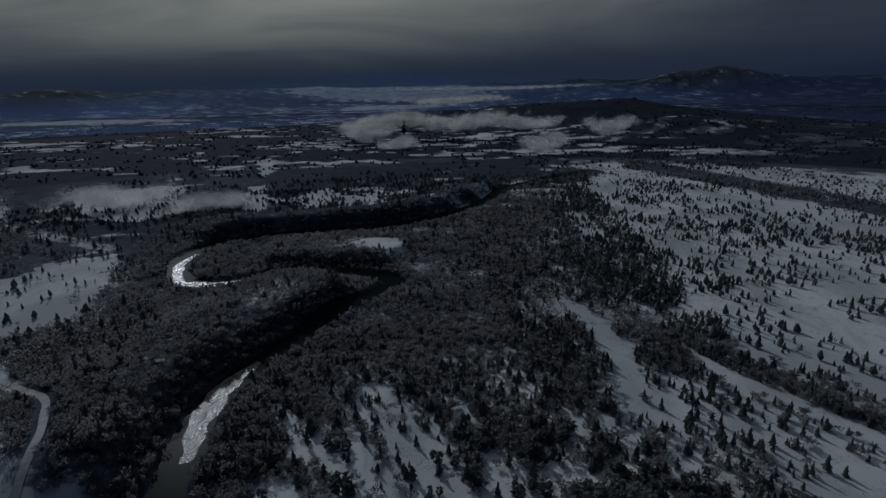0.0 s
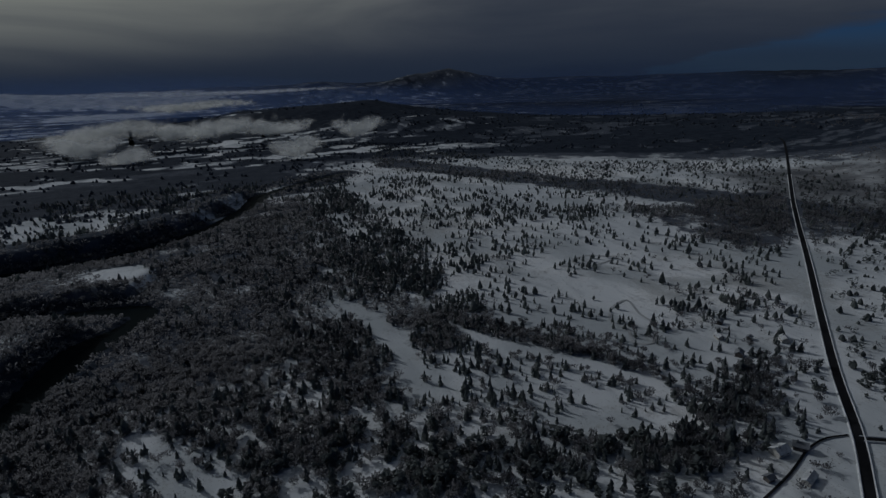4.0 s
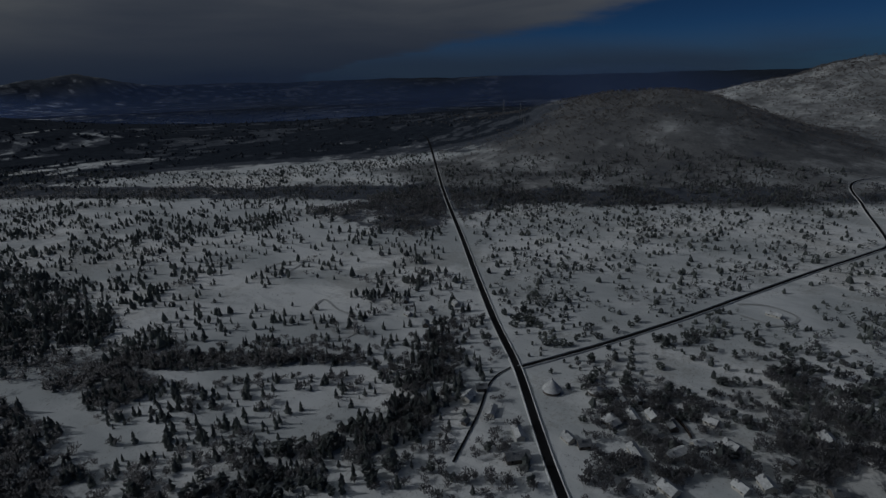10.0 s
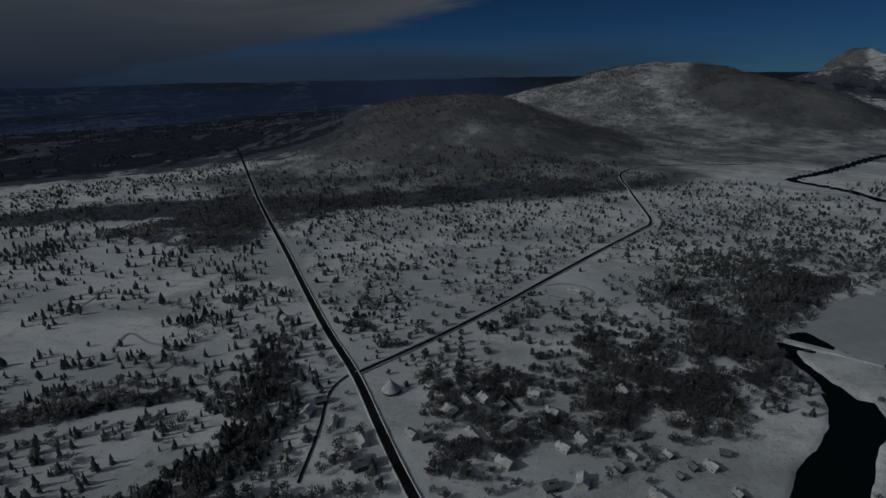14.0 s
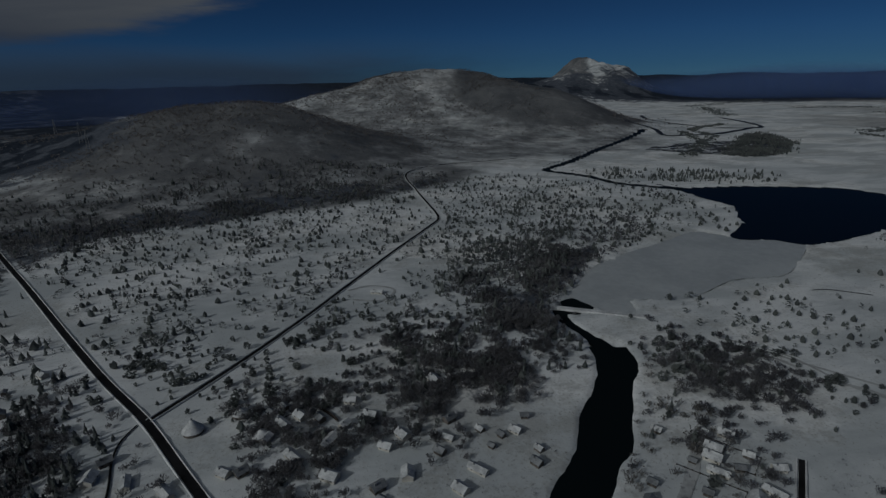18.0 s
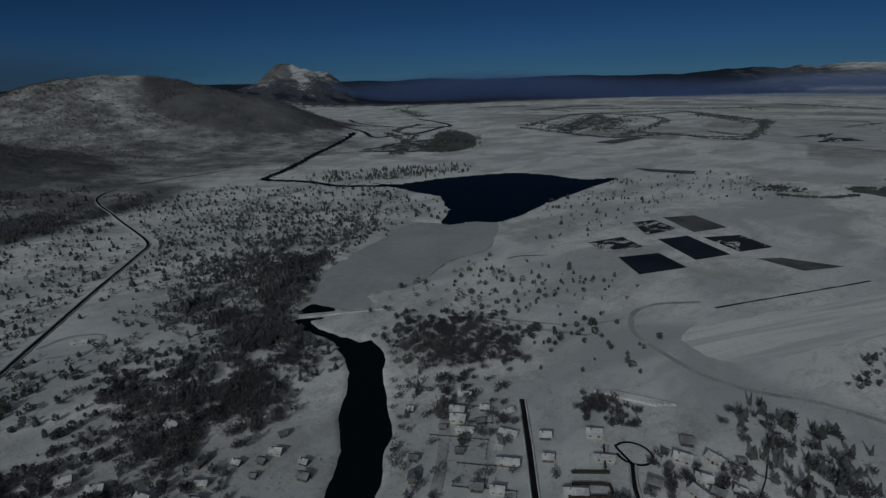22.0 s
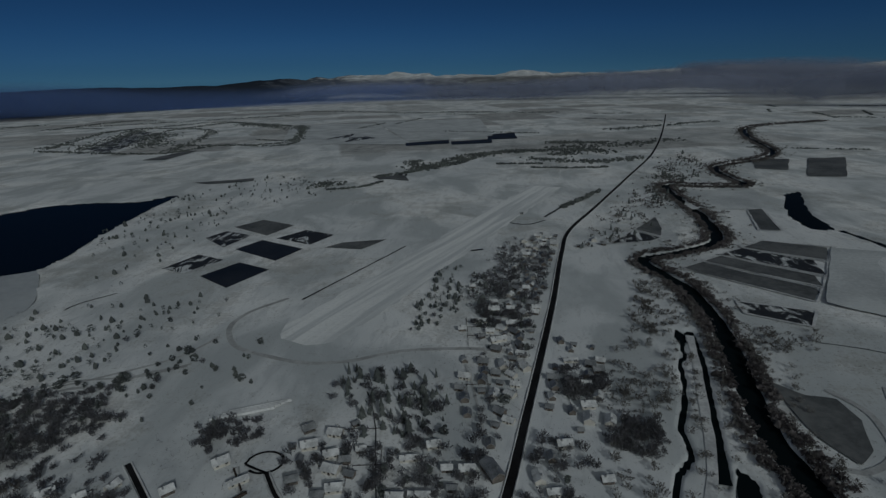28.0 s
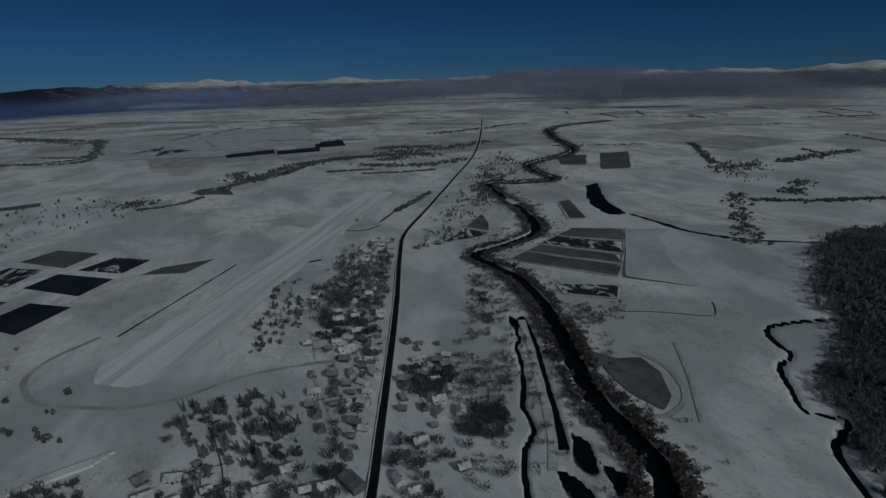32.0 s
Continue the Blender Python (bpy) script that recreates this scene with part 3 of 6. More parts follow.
# wooded scarps above the upper river: foot line, which side is high (1 left), height
SCARPS = [([(-119, 150), (-122, 200), (-124, 236), (-118, 262), (-104, 290), (-88, 326), (-73, 358), (-52, 388)], 1, 13.0),
          ([(-52, 420), (-80, 430), (-130, 432), (-160, 424)], -1, 9.0),
          ([(-243, 500), (-210, 536), (-138, 556), (-57, 576), (3, 628), (58, 712), (105, 805)], 1, 15.0)]

# hills: centre, height, half widths along and across, turn in degrees, undergrowth, scrub
HILLS = [((1090, 185), 98, 220, 250, 10, 0.32, 1.0), ((1290, 400), 52, 230, 260, 20, 0.25, 0.95), ((1730, -300), 116, 290, 340, -10, 0.0, 0.66),
        ((1680, -270), 10, 120, 120, -10, -0.3, 0.0), ((1500, -330), 12, 430, 330, -10, 0.0, 0.8), ((1560, -600), 66, 200, 200, -22, 0.0, 1.05),
        ((1750, 120), 66, 270, 280, 3, 0.0, 0.66), ((2050, -330), 90, 300, 330, -10, 0.0, 0.8), ((3480, -1570), 130, 330, 330, -25, 0.0, 1.0),
        ((3500, -1580), 95, 170, 150, -24, -0.3, 0.0)]
HILLS += [((3300, -1760), 40, 170, 90, -60, -0.6, 0.0), ((3200, -1700), 60, 200, 260, -28, 0.0, 0.9), ((3190, -1150), 80, 300, 520, -20, 0.5, 0.5),
        ((1290, 760), 30, 200, 260, 30, 0.5, 0.5), ((261, 2600), 34, 200, 120, 84, 0.9, 0.0), ((520, 2050), 72, 260, 480, 75, 0.9, 0.0),
        ((690, 1500), 40, 160, 220, 65, 0.55, 0.4), ((2057, 4115), 95, 260, 330, 63, -0.75, 0.0), ((1750, 4200), 35, 200, 260, 63, 0.3, 0.4),
        ((1007, 4400), 45, 300, 260, 77, 0.6, 0.5)]
HILLS += [((-2500, 3650), 55, 520, 300, 124, 0.95, 0.0), ((-430, -190), 24, 110, 190, 20, 0.0, 0.0), ((800, 160), 3, 130, 260, 10, 0.2, 0.85), ((880, -60), 3, 120, 130, -4, 0.0, 0.5),
        ((3500, 2500), 60, 400, 500, 36, 0.8, 0.0)]


def hill_height(x, y):
    z = np.zeros_like(x)
    for (cx, cy), h, ru, rv, turn, *_ in HILLS:
        c, s = math.cos(radians(turn)), math.sin(radians(turn))
        u, v = (x - cx) * c + (y - cy) * s, (y - cy) * c - (x - cx) * s
        z += h * np.exp(-((u / ru) ** 2 + (v / rv) ** 2))
    rough = fbm(x, y, 230, 11, 6) - 0.5
    crag = smooth(np.hypot(x, y), 2700, 3200) * (0.5 - 3.0 * np.abs(fbm(x, y, 210, 19, 5) - 0.5))
    return z * (1 + 0.42 * rough + 0.28 * crag)


def scarp_height(x, y):
    """Steep banks that fall from the terraces to the upper river."""
    z = np.zeros(x.shape)
    for pts, side, high in SCARPS:
        q = np.array(pts, float)
        lo, hi = q.min(0) - 130, q.max(0) + 130
        near = (x > lo[0]) & (x < hi[0]) & (y > lo[1]) & (y < hi[1])
        if not near.any():
            continue
        px, py = x[near], y[near]
        best, sign, end = np.full(px.shape, 1e9), np.zeros(px.shape), np.zeros(px.shape)
        for k, (a, b) in enumerate(zip(q[:-1], q[1:])):
            d = b - a
            t = np.clip(((px - a[0]) * d[0] + (py - a[1]) * d[1]) / (d @ d), 0, 1)
            r = np.hypot(px - a[0] - t * d[0], py - a[1] - t * d[1])
            nearer = r < best
            best = np.where(nearer, r, best)
            sign = np.where(nearer, d[0] * (py - a[1]) - d[1] * (px - a[0]), sign)
            end = np.where(nearer, (k + t) / (len(q) - 1), end)
        wavy = best + 6 * (value_noise(px, py, 30, 47) - 0.5)
        z[near] += (sign * side > 0) * high * smooth(wavy, 5, 22) * (1 - smooth(best, 30, 120)) * smooth(end, 0.0, 0.12) * smooth(1 - end, 0.0, 0.12)
    return z


def land(x, y):
    """Height of the dry land."""
    x, y = np.asarray(x, float), np.asarray(y, float)
    r = np.hypot(x, y)
    az = np.degrees(np.arctan2(y, x))
    rim = smooth(r, 3900, 4900)
    ridge = 112 + 40 * (fbm(az * 14, az * 0 + r / 30, 60, 31, 5) - 0.3)
    south = smooth(-az, 58, 72) * smooth(-az, 180, 150)
    ridge = ridge + south * (90 * fbm(az * 34, r / 9, 80, 57, 5) - 10)
    return hill_height(x, y) + scarp_height(x, y) + rim * ridge + smooth(r, 150, 500) * 0.9 * (fbm(x, y, 90, 3, 3) - 0.5)


def land_at(x, y):
    return float(land(np.array([x]), np.array([y]))[0])


# ---------------------------------------------------------------- mesh helpers
def mesh_of(name, verts, faces, mat, smooth_shade=False):
    """A mesh from arrays; all faces have the same number of corners."""
    verts, faces = np.asarray(verts, np.float32), np.asarray(faces, np.int32)
    me = bpy.data.meshes.new(name)
    k = faces.shape[1]
    me.vertices.add(len(verts))
    me.vertices.foreach_set("co", verts.ravel())
    me.loops.add(faces.size)
    me.loops.foreach_set("vertex_index", faces.ravel())
    me.polygons.add(len(faces))
    me.polygons.foreach_set("loop_start", np.arange(0, faces.size, k, dtype=np.int32))
    me.polygons.foreach_set("use_smooth", np.full(len(faces), smooth_shade))
    me.update(calc_edges=True)
    me.materials.append(mat)
    return me


def part(name, bm, mat, parent=None, label=""):
    """Links a bmesh as one mesh object under a thing or part."""
    me = bpy.data.meshes.new(name)
    bm.to_mesh(me)
    bm.free()
    me.materials.append(mat)
    ob = new(name, me)
    ob.parent = parent
    return tagged(ob, label)


def ribbon(name, line, half, mat, lift, wobble=0.0, seed=1):
    """A strip of ground along a line. lift: height above the land; half may be one width or one for each point."""
    t = np.gradient(line, axis=0)
    n = np.stack([-t[:, 1], t[:, 0]], 1) / (np.hypot(t[:, 0], t[:, 1])[:, None] + 1e-9)
    half = np.broadcast_to(np.asarray(half, float), (len(line),))
    rows = []
    for k, side in enumerate((-1.0, -0.33, 0.33, 1.0)):
        wob = 1 + wobble * (value_noise(line[:, 0] + 50 * k, line[:, 1], 9, seed) - 0.5) * (abs(side) == 1)
        q = line + n * (half * side * wob)[:, None]
        rows.append(np.column_stack([q, land(q[:, 0], q[:, 1]) + lift]))
    m = len(line)
    v = np.concatenate(rows)
    f = [(k * m + i, k * m + i + 1, (k + 1) * m + i + 1, (k + 1) * m + i) for k in range(3) for i in range(m - 1)]
    f = [q[::-1] for q in f]
    return new(name, mesh_of(name, v, f, mat))


def sheet(name, outline, mat, lift):
    """A flat piece of ground within an outline."""
    q = np.array(outline, float)
    base = float(land(q[:, 0], q[:, 1]).mean()) + lift
    bm = bmesh.new()
    face = bm.faces.new([bm.verts.new((a, b, base)) for a, b in q])
    if sum(a[0] * b[1] - b[0] * a[1] for a, b in zip(q, np.roll(q, -1, 0))) < 0:
        face.normal_flip()
    bmesh.ops.triangulate(bm, faces=bm.faces[:])
    return part(name, bm, mat)


# ---------------------------------------------------------------- the ground, one sheet to the horizon
def build_ground():
    az = np.concatenate([np.arange(-165, 140, 0.36), np.arange(140, 195, 3.0)])
    rad = np.concatenate([[0.0, 40, 80, 115], 140 * np.exp(np.arange(0, 3.57, 0.0102)), [4960]])
    A, R = np.meshgrid(np.radians(az), rad)
    x, y = (R * np.cos(A)).ravel(), (R * np.sin(A)).ravel()
    z = land(x, y)
    bank = 7.5 * (fbm(x, y, 22, 5, 4) - 0.5)
    for line, half in WATERWAYS:
        lo, hi = line.min(0) - 60, line.max(0) + 60
        k = np.where((x > lo[0]) & (x < hi[0]) & (y > lo[1]) & (y < hi[1]))[0]
        d = line_distance(x[k], y[k], line) + bank[k] * min(1.0, half / 8)
        z[k] -= 1.6 * (1 - smooth(d, half * 0.75, half * 1.15 + 0.6))
    for edge in (LAKE_EDGE, ICE_EDGE, *POOLS):
        lo, hi = np.min(edge, 0) - 30, np.max(edge, 0) + 30
        k = np.where((x > lo[0]) & (x < hi[0]) & (y > lo[1]) & (y < hi[1]))[0]
        z[k[inside(x[k] + bank[k], y[k] + bank[k], edge)]] -= 1.6
    wood, scrub, open_ = np.zeros(len(x)), np.zeros(len(x)), np.zeros(len(x))
    for name, amount, c, b, outline, edge in ZONES:
        if amount:
            lo, hi = np.min(outline, 0) - 50, np.max(outline, 0) + 50
            k = np.where((x > lo[0]) & (x < hi[0]) & (y > lo[1]) & (y < hi[1]))[0]
            soft = np.zeros(len(k))
            for dx, dy in ((0, 0), (14, 5), (-11, 9), (4, -15), (-6, -9), (9, 13), (-17, -2), (2, 8)):
                soft += inside(x[k] + dx + 4 * bank[k], y[k] + dy - 4 * bank[k], outline) / 8
            wood[k] = np.maximum(wood[k], amount * soft)
    for (cx, cy), h, ru, rv, turn, amount, low in HILLS:
        c, s = math.cos(radians(turn)), math.sin(radians(turn))
        u, v = (x - cx) * c + (y - cy) * s, (y - cy) * c - (x - cx) * s
        g = smooth(np.exp(-((u / ru) ** 2 + (v / rv) ** 2)) + 0.16 * (fbm(x, y, 120, 17, 4) - 0.5), 0.01, 0.20)
        if amount < 0:                     # bare summit
            wood, scrub = wood * (1 + amount * g), scrub * (1 + 0.7 * amount * g)
        else:
            wood, scrub = np.maximum(wood, amount * g), np.maximum(scrub, low * g)
    for outline in CLEARINGS:
        lo, hi = np.min(outline, 0) - 60, np.max(outline, 0) + 60
        k = np.where((x > lo[0]) & (x < hi[0]) & (y > lo[1]) & (y < hi[1]))[0]
        open_[k] = np.maximum(open_[k], inside(x[k] + 4 * bank[k], y[k] - 4 * bank[k], outline))
    # trees crowd the upper river's banks; the dark floor also paints the banks' shade
    k = np.where(y > 60)[0]
    wood[k] = np.maximum(wood[k], 0.85 * (1 - smooth(line_distance(x[k], y[k], RIVER_A[::2]), 18, 46)) * (np.abs(x[k] + 130) < 420))
    # wooded country to the north and beyond the plain
    deg = np.degrees(np.arctan2(y, x))
    r = np.hypot(x, y)
    north = smooth(deg, 12, 24)
    lakes = np.maximum.reduce([np.exp(-(((x + 1700) / 420) ** 2 + ((y - 2615) / 160) ** 2) ** 2),
                               np.exp(-(((x + 320) / 330) ** 2 + ((y - 3450) / 300) ** 2) ** 2),
                               np.exp(-(((x + 450) / 850) ** 2 + ((y - 4450) / 300) ** 2) ** 2)])
    gaps = smooth(0.40 * fbm(x * 0.6, y * 1.6, 170, 91, 5) + 0.60 * fbm(x * 0.8, y * 1.4, 46, 95, 3), 0.535, 0.61)
    wood *= 1 - 0.5 * gaps * smooth(y, 430, 600) * (x < 260)
    wood = np.maximum(wood, north * smooth(r, 900, 1150) * (0.90 - 0.62 * gaps * (0.3 + 0.7 * smooth(deg, 48, 78))))
    wood = np.maximum(wood, (1 - smooth(deg, 24, 30)) * smooth(r, 2700 - 22 * np.minimum(deg + 40, 0), 3300 - 30 * np.minimum(deg + 40, 0)) * smooth(deg, -84, -64) * (0.97 - 0.15 * gaps))
    wood = np.maximum(wood, smooth(r, 4000, 4300) * 0.55 * smooth(deg, -72, -55))
    scrub = np.maximum(scrub, smooth(r, 3900, 4300) * 0.9 * (1 - 0.6 * smooth(z, 112, 150)))
    # high bare rock above the tree line
    for cx, cy, reach, bare in ((3460, -1590, 400, 1.0), (2040, 4130, 260, 0.4)):
        g = np.exp(-((x - cx) ** 2 + (y - cy) ** 2) / reach ** 2)
        streak = smooth(fbm(x, y, 160, 43, 5), 0.55, 0.64)
        wood, scrub = wood * (1 - 0.8 * bare * g), np.maximum(scrub * (1 - 0.5 * g * streak), 1.05 * g ** 0.4 * (1 - 0.8 * streak))
    wood *= (1 - lakes) * (1 - 0.68 * open_)
    scrub *= 1 - lakes
    soil = np.zeros(len(x))
    plain = smooth(-deg, 40, 50) * smooth(r, 1000, 1200) * (1 - smooth(r, 3000, 3800))
    cells = value_noise(np.floor((x + 0.3 * y) / 260) * 977, np.floor((y - 0.3 * x) / 170) * 977, 1.0, 71)
    soil += plain * (cells > 0.6) * np.where(cells > 0.8, 0.95, 0.55)
    n, m = A.shape
    i, j = np.meshgrid(np.arange(n - 1), np.arange(m), indexing="ij")
    a, b = i * m + j, i * m + (j + 1) % m
    f = np.stack([a, a + m, b + m, b], -1).reshape(-1, 4)
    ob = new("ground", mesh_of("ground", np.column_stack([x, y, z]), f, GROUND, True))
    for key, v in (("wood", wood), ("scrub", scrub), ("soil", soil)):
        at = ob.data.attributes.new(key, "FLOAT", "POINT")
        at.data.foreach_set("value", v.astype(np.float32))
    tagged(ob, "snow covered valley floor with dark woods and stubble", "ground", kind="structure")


build_ground()

# ---------------------------------------------------------------- water, ponds, roads
for name, line, half, mat, label in (
        ("river", RIVER_A, 12.5, WATER, "dark winding river between wooded banks with broken water"),
        ("river", RIVER_B, 14.5, WATER, "broad black river below the weir between snowy banks"),
        ("tailrace", TAILRACE, 5.5, WATER, "narrow black channel leading from the weir"),
        ("river", RIVER_C, 8.2, WATER, "dark river winding across the snowy plain"),
        ("stream", STREAM_D, 2.4, WATER, "narrow black stream twisting through open snow"),
        ("stream", STREAM_E, 4.6, WATER, "narrow dark stream on the snowy plain"),
        ("stream", INLET, 10.0, WATER, "dark inlet stream running to the lake"),
        ("ditch", DITCH_1, 1.9, WATER, "narrow crooked ditch of black water"),
        ("ditch", DITCH_2, 3.4, WATER, "straight dark side channel along the dyke")):
    tagged(ribbon(name, line, half, mat, -0.75), label, name, kind="structure")
tagged(sheet("lake", LAKE_EDGE, LAKE, -0.75), "open deep blue lake water without ice", "lake", kind="structure")
tagged(sheet("lake_ice", ICE_EDGE, ICE, -0.72), "smooth grey ice covering the near part of the lake", "ice", kind="structure")
for pts in ([(1802, -1042), (1576, -940), (1472, -941), (1346, -990), (1295, -1061), (1314, -1118), (1464, -1181), (1620, -1219)], [(1378, -748), (1311, -791), (1193, -756), (1187, -809), (1204, -915), (1305, -1089)]):
    tagged(ribbon("stream", curve_points(pts, 8), 7.0, PONDM, 0.8, 0.8, 12), "dark creek winding over the snowy plain", "stream", kind="structure")
for q in POOLS:
    tagged(sheet("pool", curve_points(q, 4, True), WATER, -0.75), "small dark pool with snowy edges", "pool", kind="structure")
for k, q in enumerate(PONDS):
    tagged(sheet("settling_pond", q, (PONDM, PONDM, FIELD, DRIFTED, DRIFTED, DRIFTED, FIELD)[k], 0.35), ("black rectangular settling pond framed by snow", "black rectangular settling pond framed by snow", "grey rectangular settling pond in the snow", "dark settling pond partly drifted with snow", "dark settling pond partly drifted with snow", "dark settling pond partly drifted with snow", "dark wedge of wet ground in the snow")[k], "pond", kind="structure")

for name, line, half, label in (
        ("road", ROAD_N, 1.85, "straight cleared asphalt road, wet and dark between snow banks"),
        ("road", ROAD_S, 1.75, "long cleared asphalt road through the village"),
        ("road", ROAD_E, 1.25, "narrow cleared side road across the snowy plain"),
        ("road", LANE_S, 1.05, "short cleared street ending between the houses"),
        ("road", LANE_L, 0.8, "short dark lane ending in a loop"),
        ("road", LANE_W, 0.5, "narrow cleared lane leaving the crossing")):
    tagged(ribbon(name, line, half, ASPHALT, 0.45, 0.1), label, "road", kind="structure")
RAP_1 = [(-108, 275), (-110, 271), (-114, 257), (-118, 240), (-118, 221), (-115, 204), (-111, 190)]
RAP_2 = [(-234, 484), (-237, 458), (-227, 428), (-214, 407), (-194, 402), (-168, 405), (-148, 413), (-134, 429)]
for stretch, wide in ((curve_points(RAP_1, 2), 6.0), (curve_points(RAP_2, 3), 4.6)):
    tagged(ribbon("rapids", stretch, wide * np.sin(np.linspace(0.30, math.pi - 0.25, len(stretch))) ** 0.7, RAPID, -0.68, 1.0, 4), "broken river water whitened for foam and low sun glint", "rapids", kind="structure")
tagged(ribbon("track", LANE_F, 1.9, TRACK, 0.3, 0.3), "snowy forest track with wheel ruts", "track", kind="structure")

# houses: x, y, kind (0 cottage, 1 cabin, 2 long house, 3 shed, 4 barn, 5 farm cabin), turn in degrees
HOUSES = []
HOUSES += [(221, 37, 2, 35), (225, 29, 0, 37), (196, 30, 2, 37), (200, 23, 0, 29), (211, 43, 0, 152), (231, 43, 3, 39), (234, 37, 3, 33), (214, 9, 0, 140), (215, 4, 0, 144), (219, -3, 0, 58), (203, 16, 2, 145), (233, 6, 0, 72), (221, 20, 1, 33), (213, 27, 1, 100), (192, 57, 0, 55), (191, 50, 1, 127), (194, 94, 2, 15), (185, 77, 2, 38), (201, 91, 3, 134), (199, 109, 0, 177), (170, 71, 4, 129), (181, 101, 3, 176), (181, 15, 0, 57), (180, 9, 2, 87)]
HOUSES += [(195, -8, 0, 55), (176, -15, 0, 174), (196, -34, 2, 52), (173, -43, 2, 42), (179, -45, 1, 60), (208, -38, 1, 122), (194, -65, 0, 42), (164, -34, 0, 37), (171, -3, 1, 120), (165, -4, 3, 45), (219, -24, 3, 42), (242, -37, 0, 23), (228, 4, 0, 148), (152, -134, 2, 40), (125, -133, 2, 41), (149, -158, 0, 75), (136, -138, 0, 145), (143, -123, 3, 41), (117, -119, 0, 41), (123, -114, 1, 41), (152, -143, 3, 66), (138, -147, 2, 28), (115, -131, 3, 170), (69, -182, 0, 22)]
HOUSES += [(66, -173, 0, 167), (62, -179, 1, 11), (62, -163, 0, 11), (58, -171, 1, 167), (64, -203, 3, 41), (71, -196, 0, 174), (36, -182, 2, 11), (27, -191, 0, 16), (0, -288, 2, 25), (-6, -231, 0, 141), (80, -166, 1, 25), (30, -182, 2, 176), (2, -176, 4, 119), (29, -162, 2, 4), (38, -160, 0, 4), (5, -299, 0, 3), (-2, -302, 0, 145), (-10, -298, 1, 132), (10, -292, 1, 19), (-12, -282, 1, 114), (-14, -257, 0, 115), (-7, -249, 0, 137), (-1, -241, 3, 162), (-17, -325, 0, 110)]
HOUSES += [(-8, -356, 0, 69), (-13, -368, 1, 141), (3, -343, 0, 2), (-25, -335, 0, 2), (-1, -216, 1, 141), (-5, -210, 0, 156), (1, -206, 3, 157), (84, -198, 1, 36), (67, -159, 1, 4), (82, -158, 1, 162), (-13, -271, 0, 167), (1, -276, 1, 160), (293, 169, 0, 50), (256, 170, 1, 30), (264, 189, 0, 70), (278, 180, 3, 20), (203, -72, 3, 80), (186, -52, 3, 40), (370, -16, 2, 70), (165, -141, 0, 40), (160, -128, 3, 40), (97, -140, 2, 45), (-3, -258, 0, 95), (11, -313, 2, 5)]
HOUSES += [(-8, -310, 0, 5), (-39, -266, 2, 5), (-30, -258, 3, 95), (-42, -224, 0, 5), (-34, -219, 1, 95), (-16, -174, 0, 100), (17, -166, 3, 0), (3, -193, 1, 95), (-26, -352, 1, 100), (3, -330, 0, 5), (-20, -300, 3, 10), (-28, -195, 0, 10), (-36, -205, 3, 5), (-22, -186, 1, 95), (-640, -754, 4, 10), (-610, -752, 0, 20), (-25, -590, 3, 0), (152, -106, 3, 36), (116, -147, 5, 43), (143, -99, 1, 135), (126, -157, 5, 45), (181, -125, 5, 38), (175, -143, 5, 40), (87, -186, 3, 3)]
HOUSES += [(81, -178, 3, 95), (92, -169, 5, 95), (16, -226, 1, 100), (-6, -200, 5, 182), (7, -252, 1, 95), (18, -263, 5, 92), (8, -233, 3, 187), (14, -214, 1, 97), (-28, -239, 1, 96), (-52, -256, 1, 8), (-36, -288, 1, 99), (-42, -175, 5, 10), (180, -71, 5, 27), (172, -67, 1, 30), (201, 74, 1, 30), (209, 107, 1, 126), (281, 202, 1, 27), (-14, -195, 3, 93), (20, -177, 5, 186), (-24, -486, 0, 74), (-34, -483, 0, 72), (-50, -212, 0, 78), (-8, -332, 5, 178), (-71, -472, 3, 173)]
HOUSES += [(-94, -479, 1, 166), (-41, -278, 5, 81), (19, -235, 1, 171), (-44, -242, 5, 176), (-48, -232, 0, 75), (0, -316, 3, 174), (-27, -469, 0, 173), (-51, -491, 1, 170), (17, -246, 0, 170), (-37, -422, 1, 77), (-35, -402, 5, 78), (8, -243, 1, 83), (-53, -281, 3, 76), (-24, -376, 5, 73), (-55, -266, 5, 165), (-38, -448, 1, 84), (-29, -442, 0, 81), (-40, -471, 5, 171), (-38, -249, 1, 166), (-22, -422, 1, 82), (-41, -213, 0, 82), (-81, -479, 3, 81), (-22, -398, 3, 83), (-34, -412, 3, 73)]
HOUSES += [(-13, -415, 0, 80), (-88, -491, 0, 79), (-31, -457, 3, 81), (-54, -504, 3, 171), (8, -261, 1, 176), (-14, -341, 3, 172), (-19, -312, 5, 78), (-22, -405, 3, 86), (-50, -484, 0, 166), (-46, -452, 1, 175), (-41, -511, 3, 164), (-47, -497, 0, 162), (-33, -466, 0, 79), (-46, -251, 1, 83), (-13, -291, 1, 84), (-31, -418, 3, 171), (-11, -350, 3, 77), (-32, -434, 1, 82), (-27, -369, 3, 79), (-43, -435, 1, 85), (-50, -477, 0, 160), (-25, -455, 3, 80), (-30, -426, 1, 176), (-28, -247, 1, 169)]
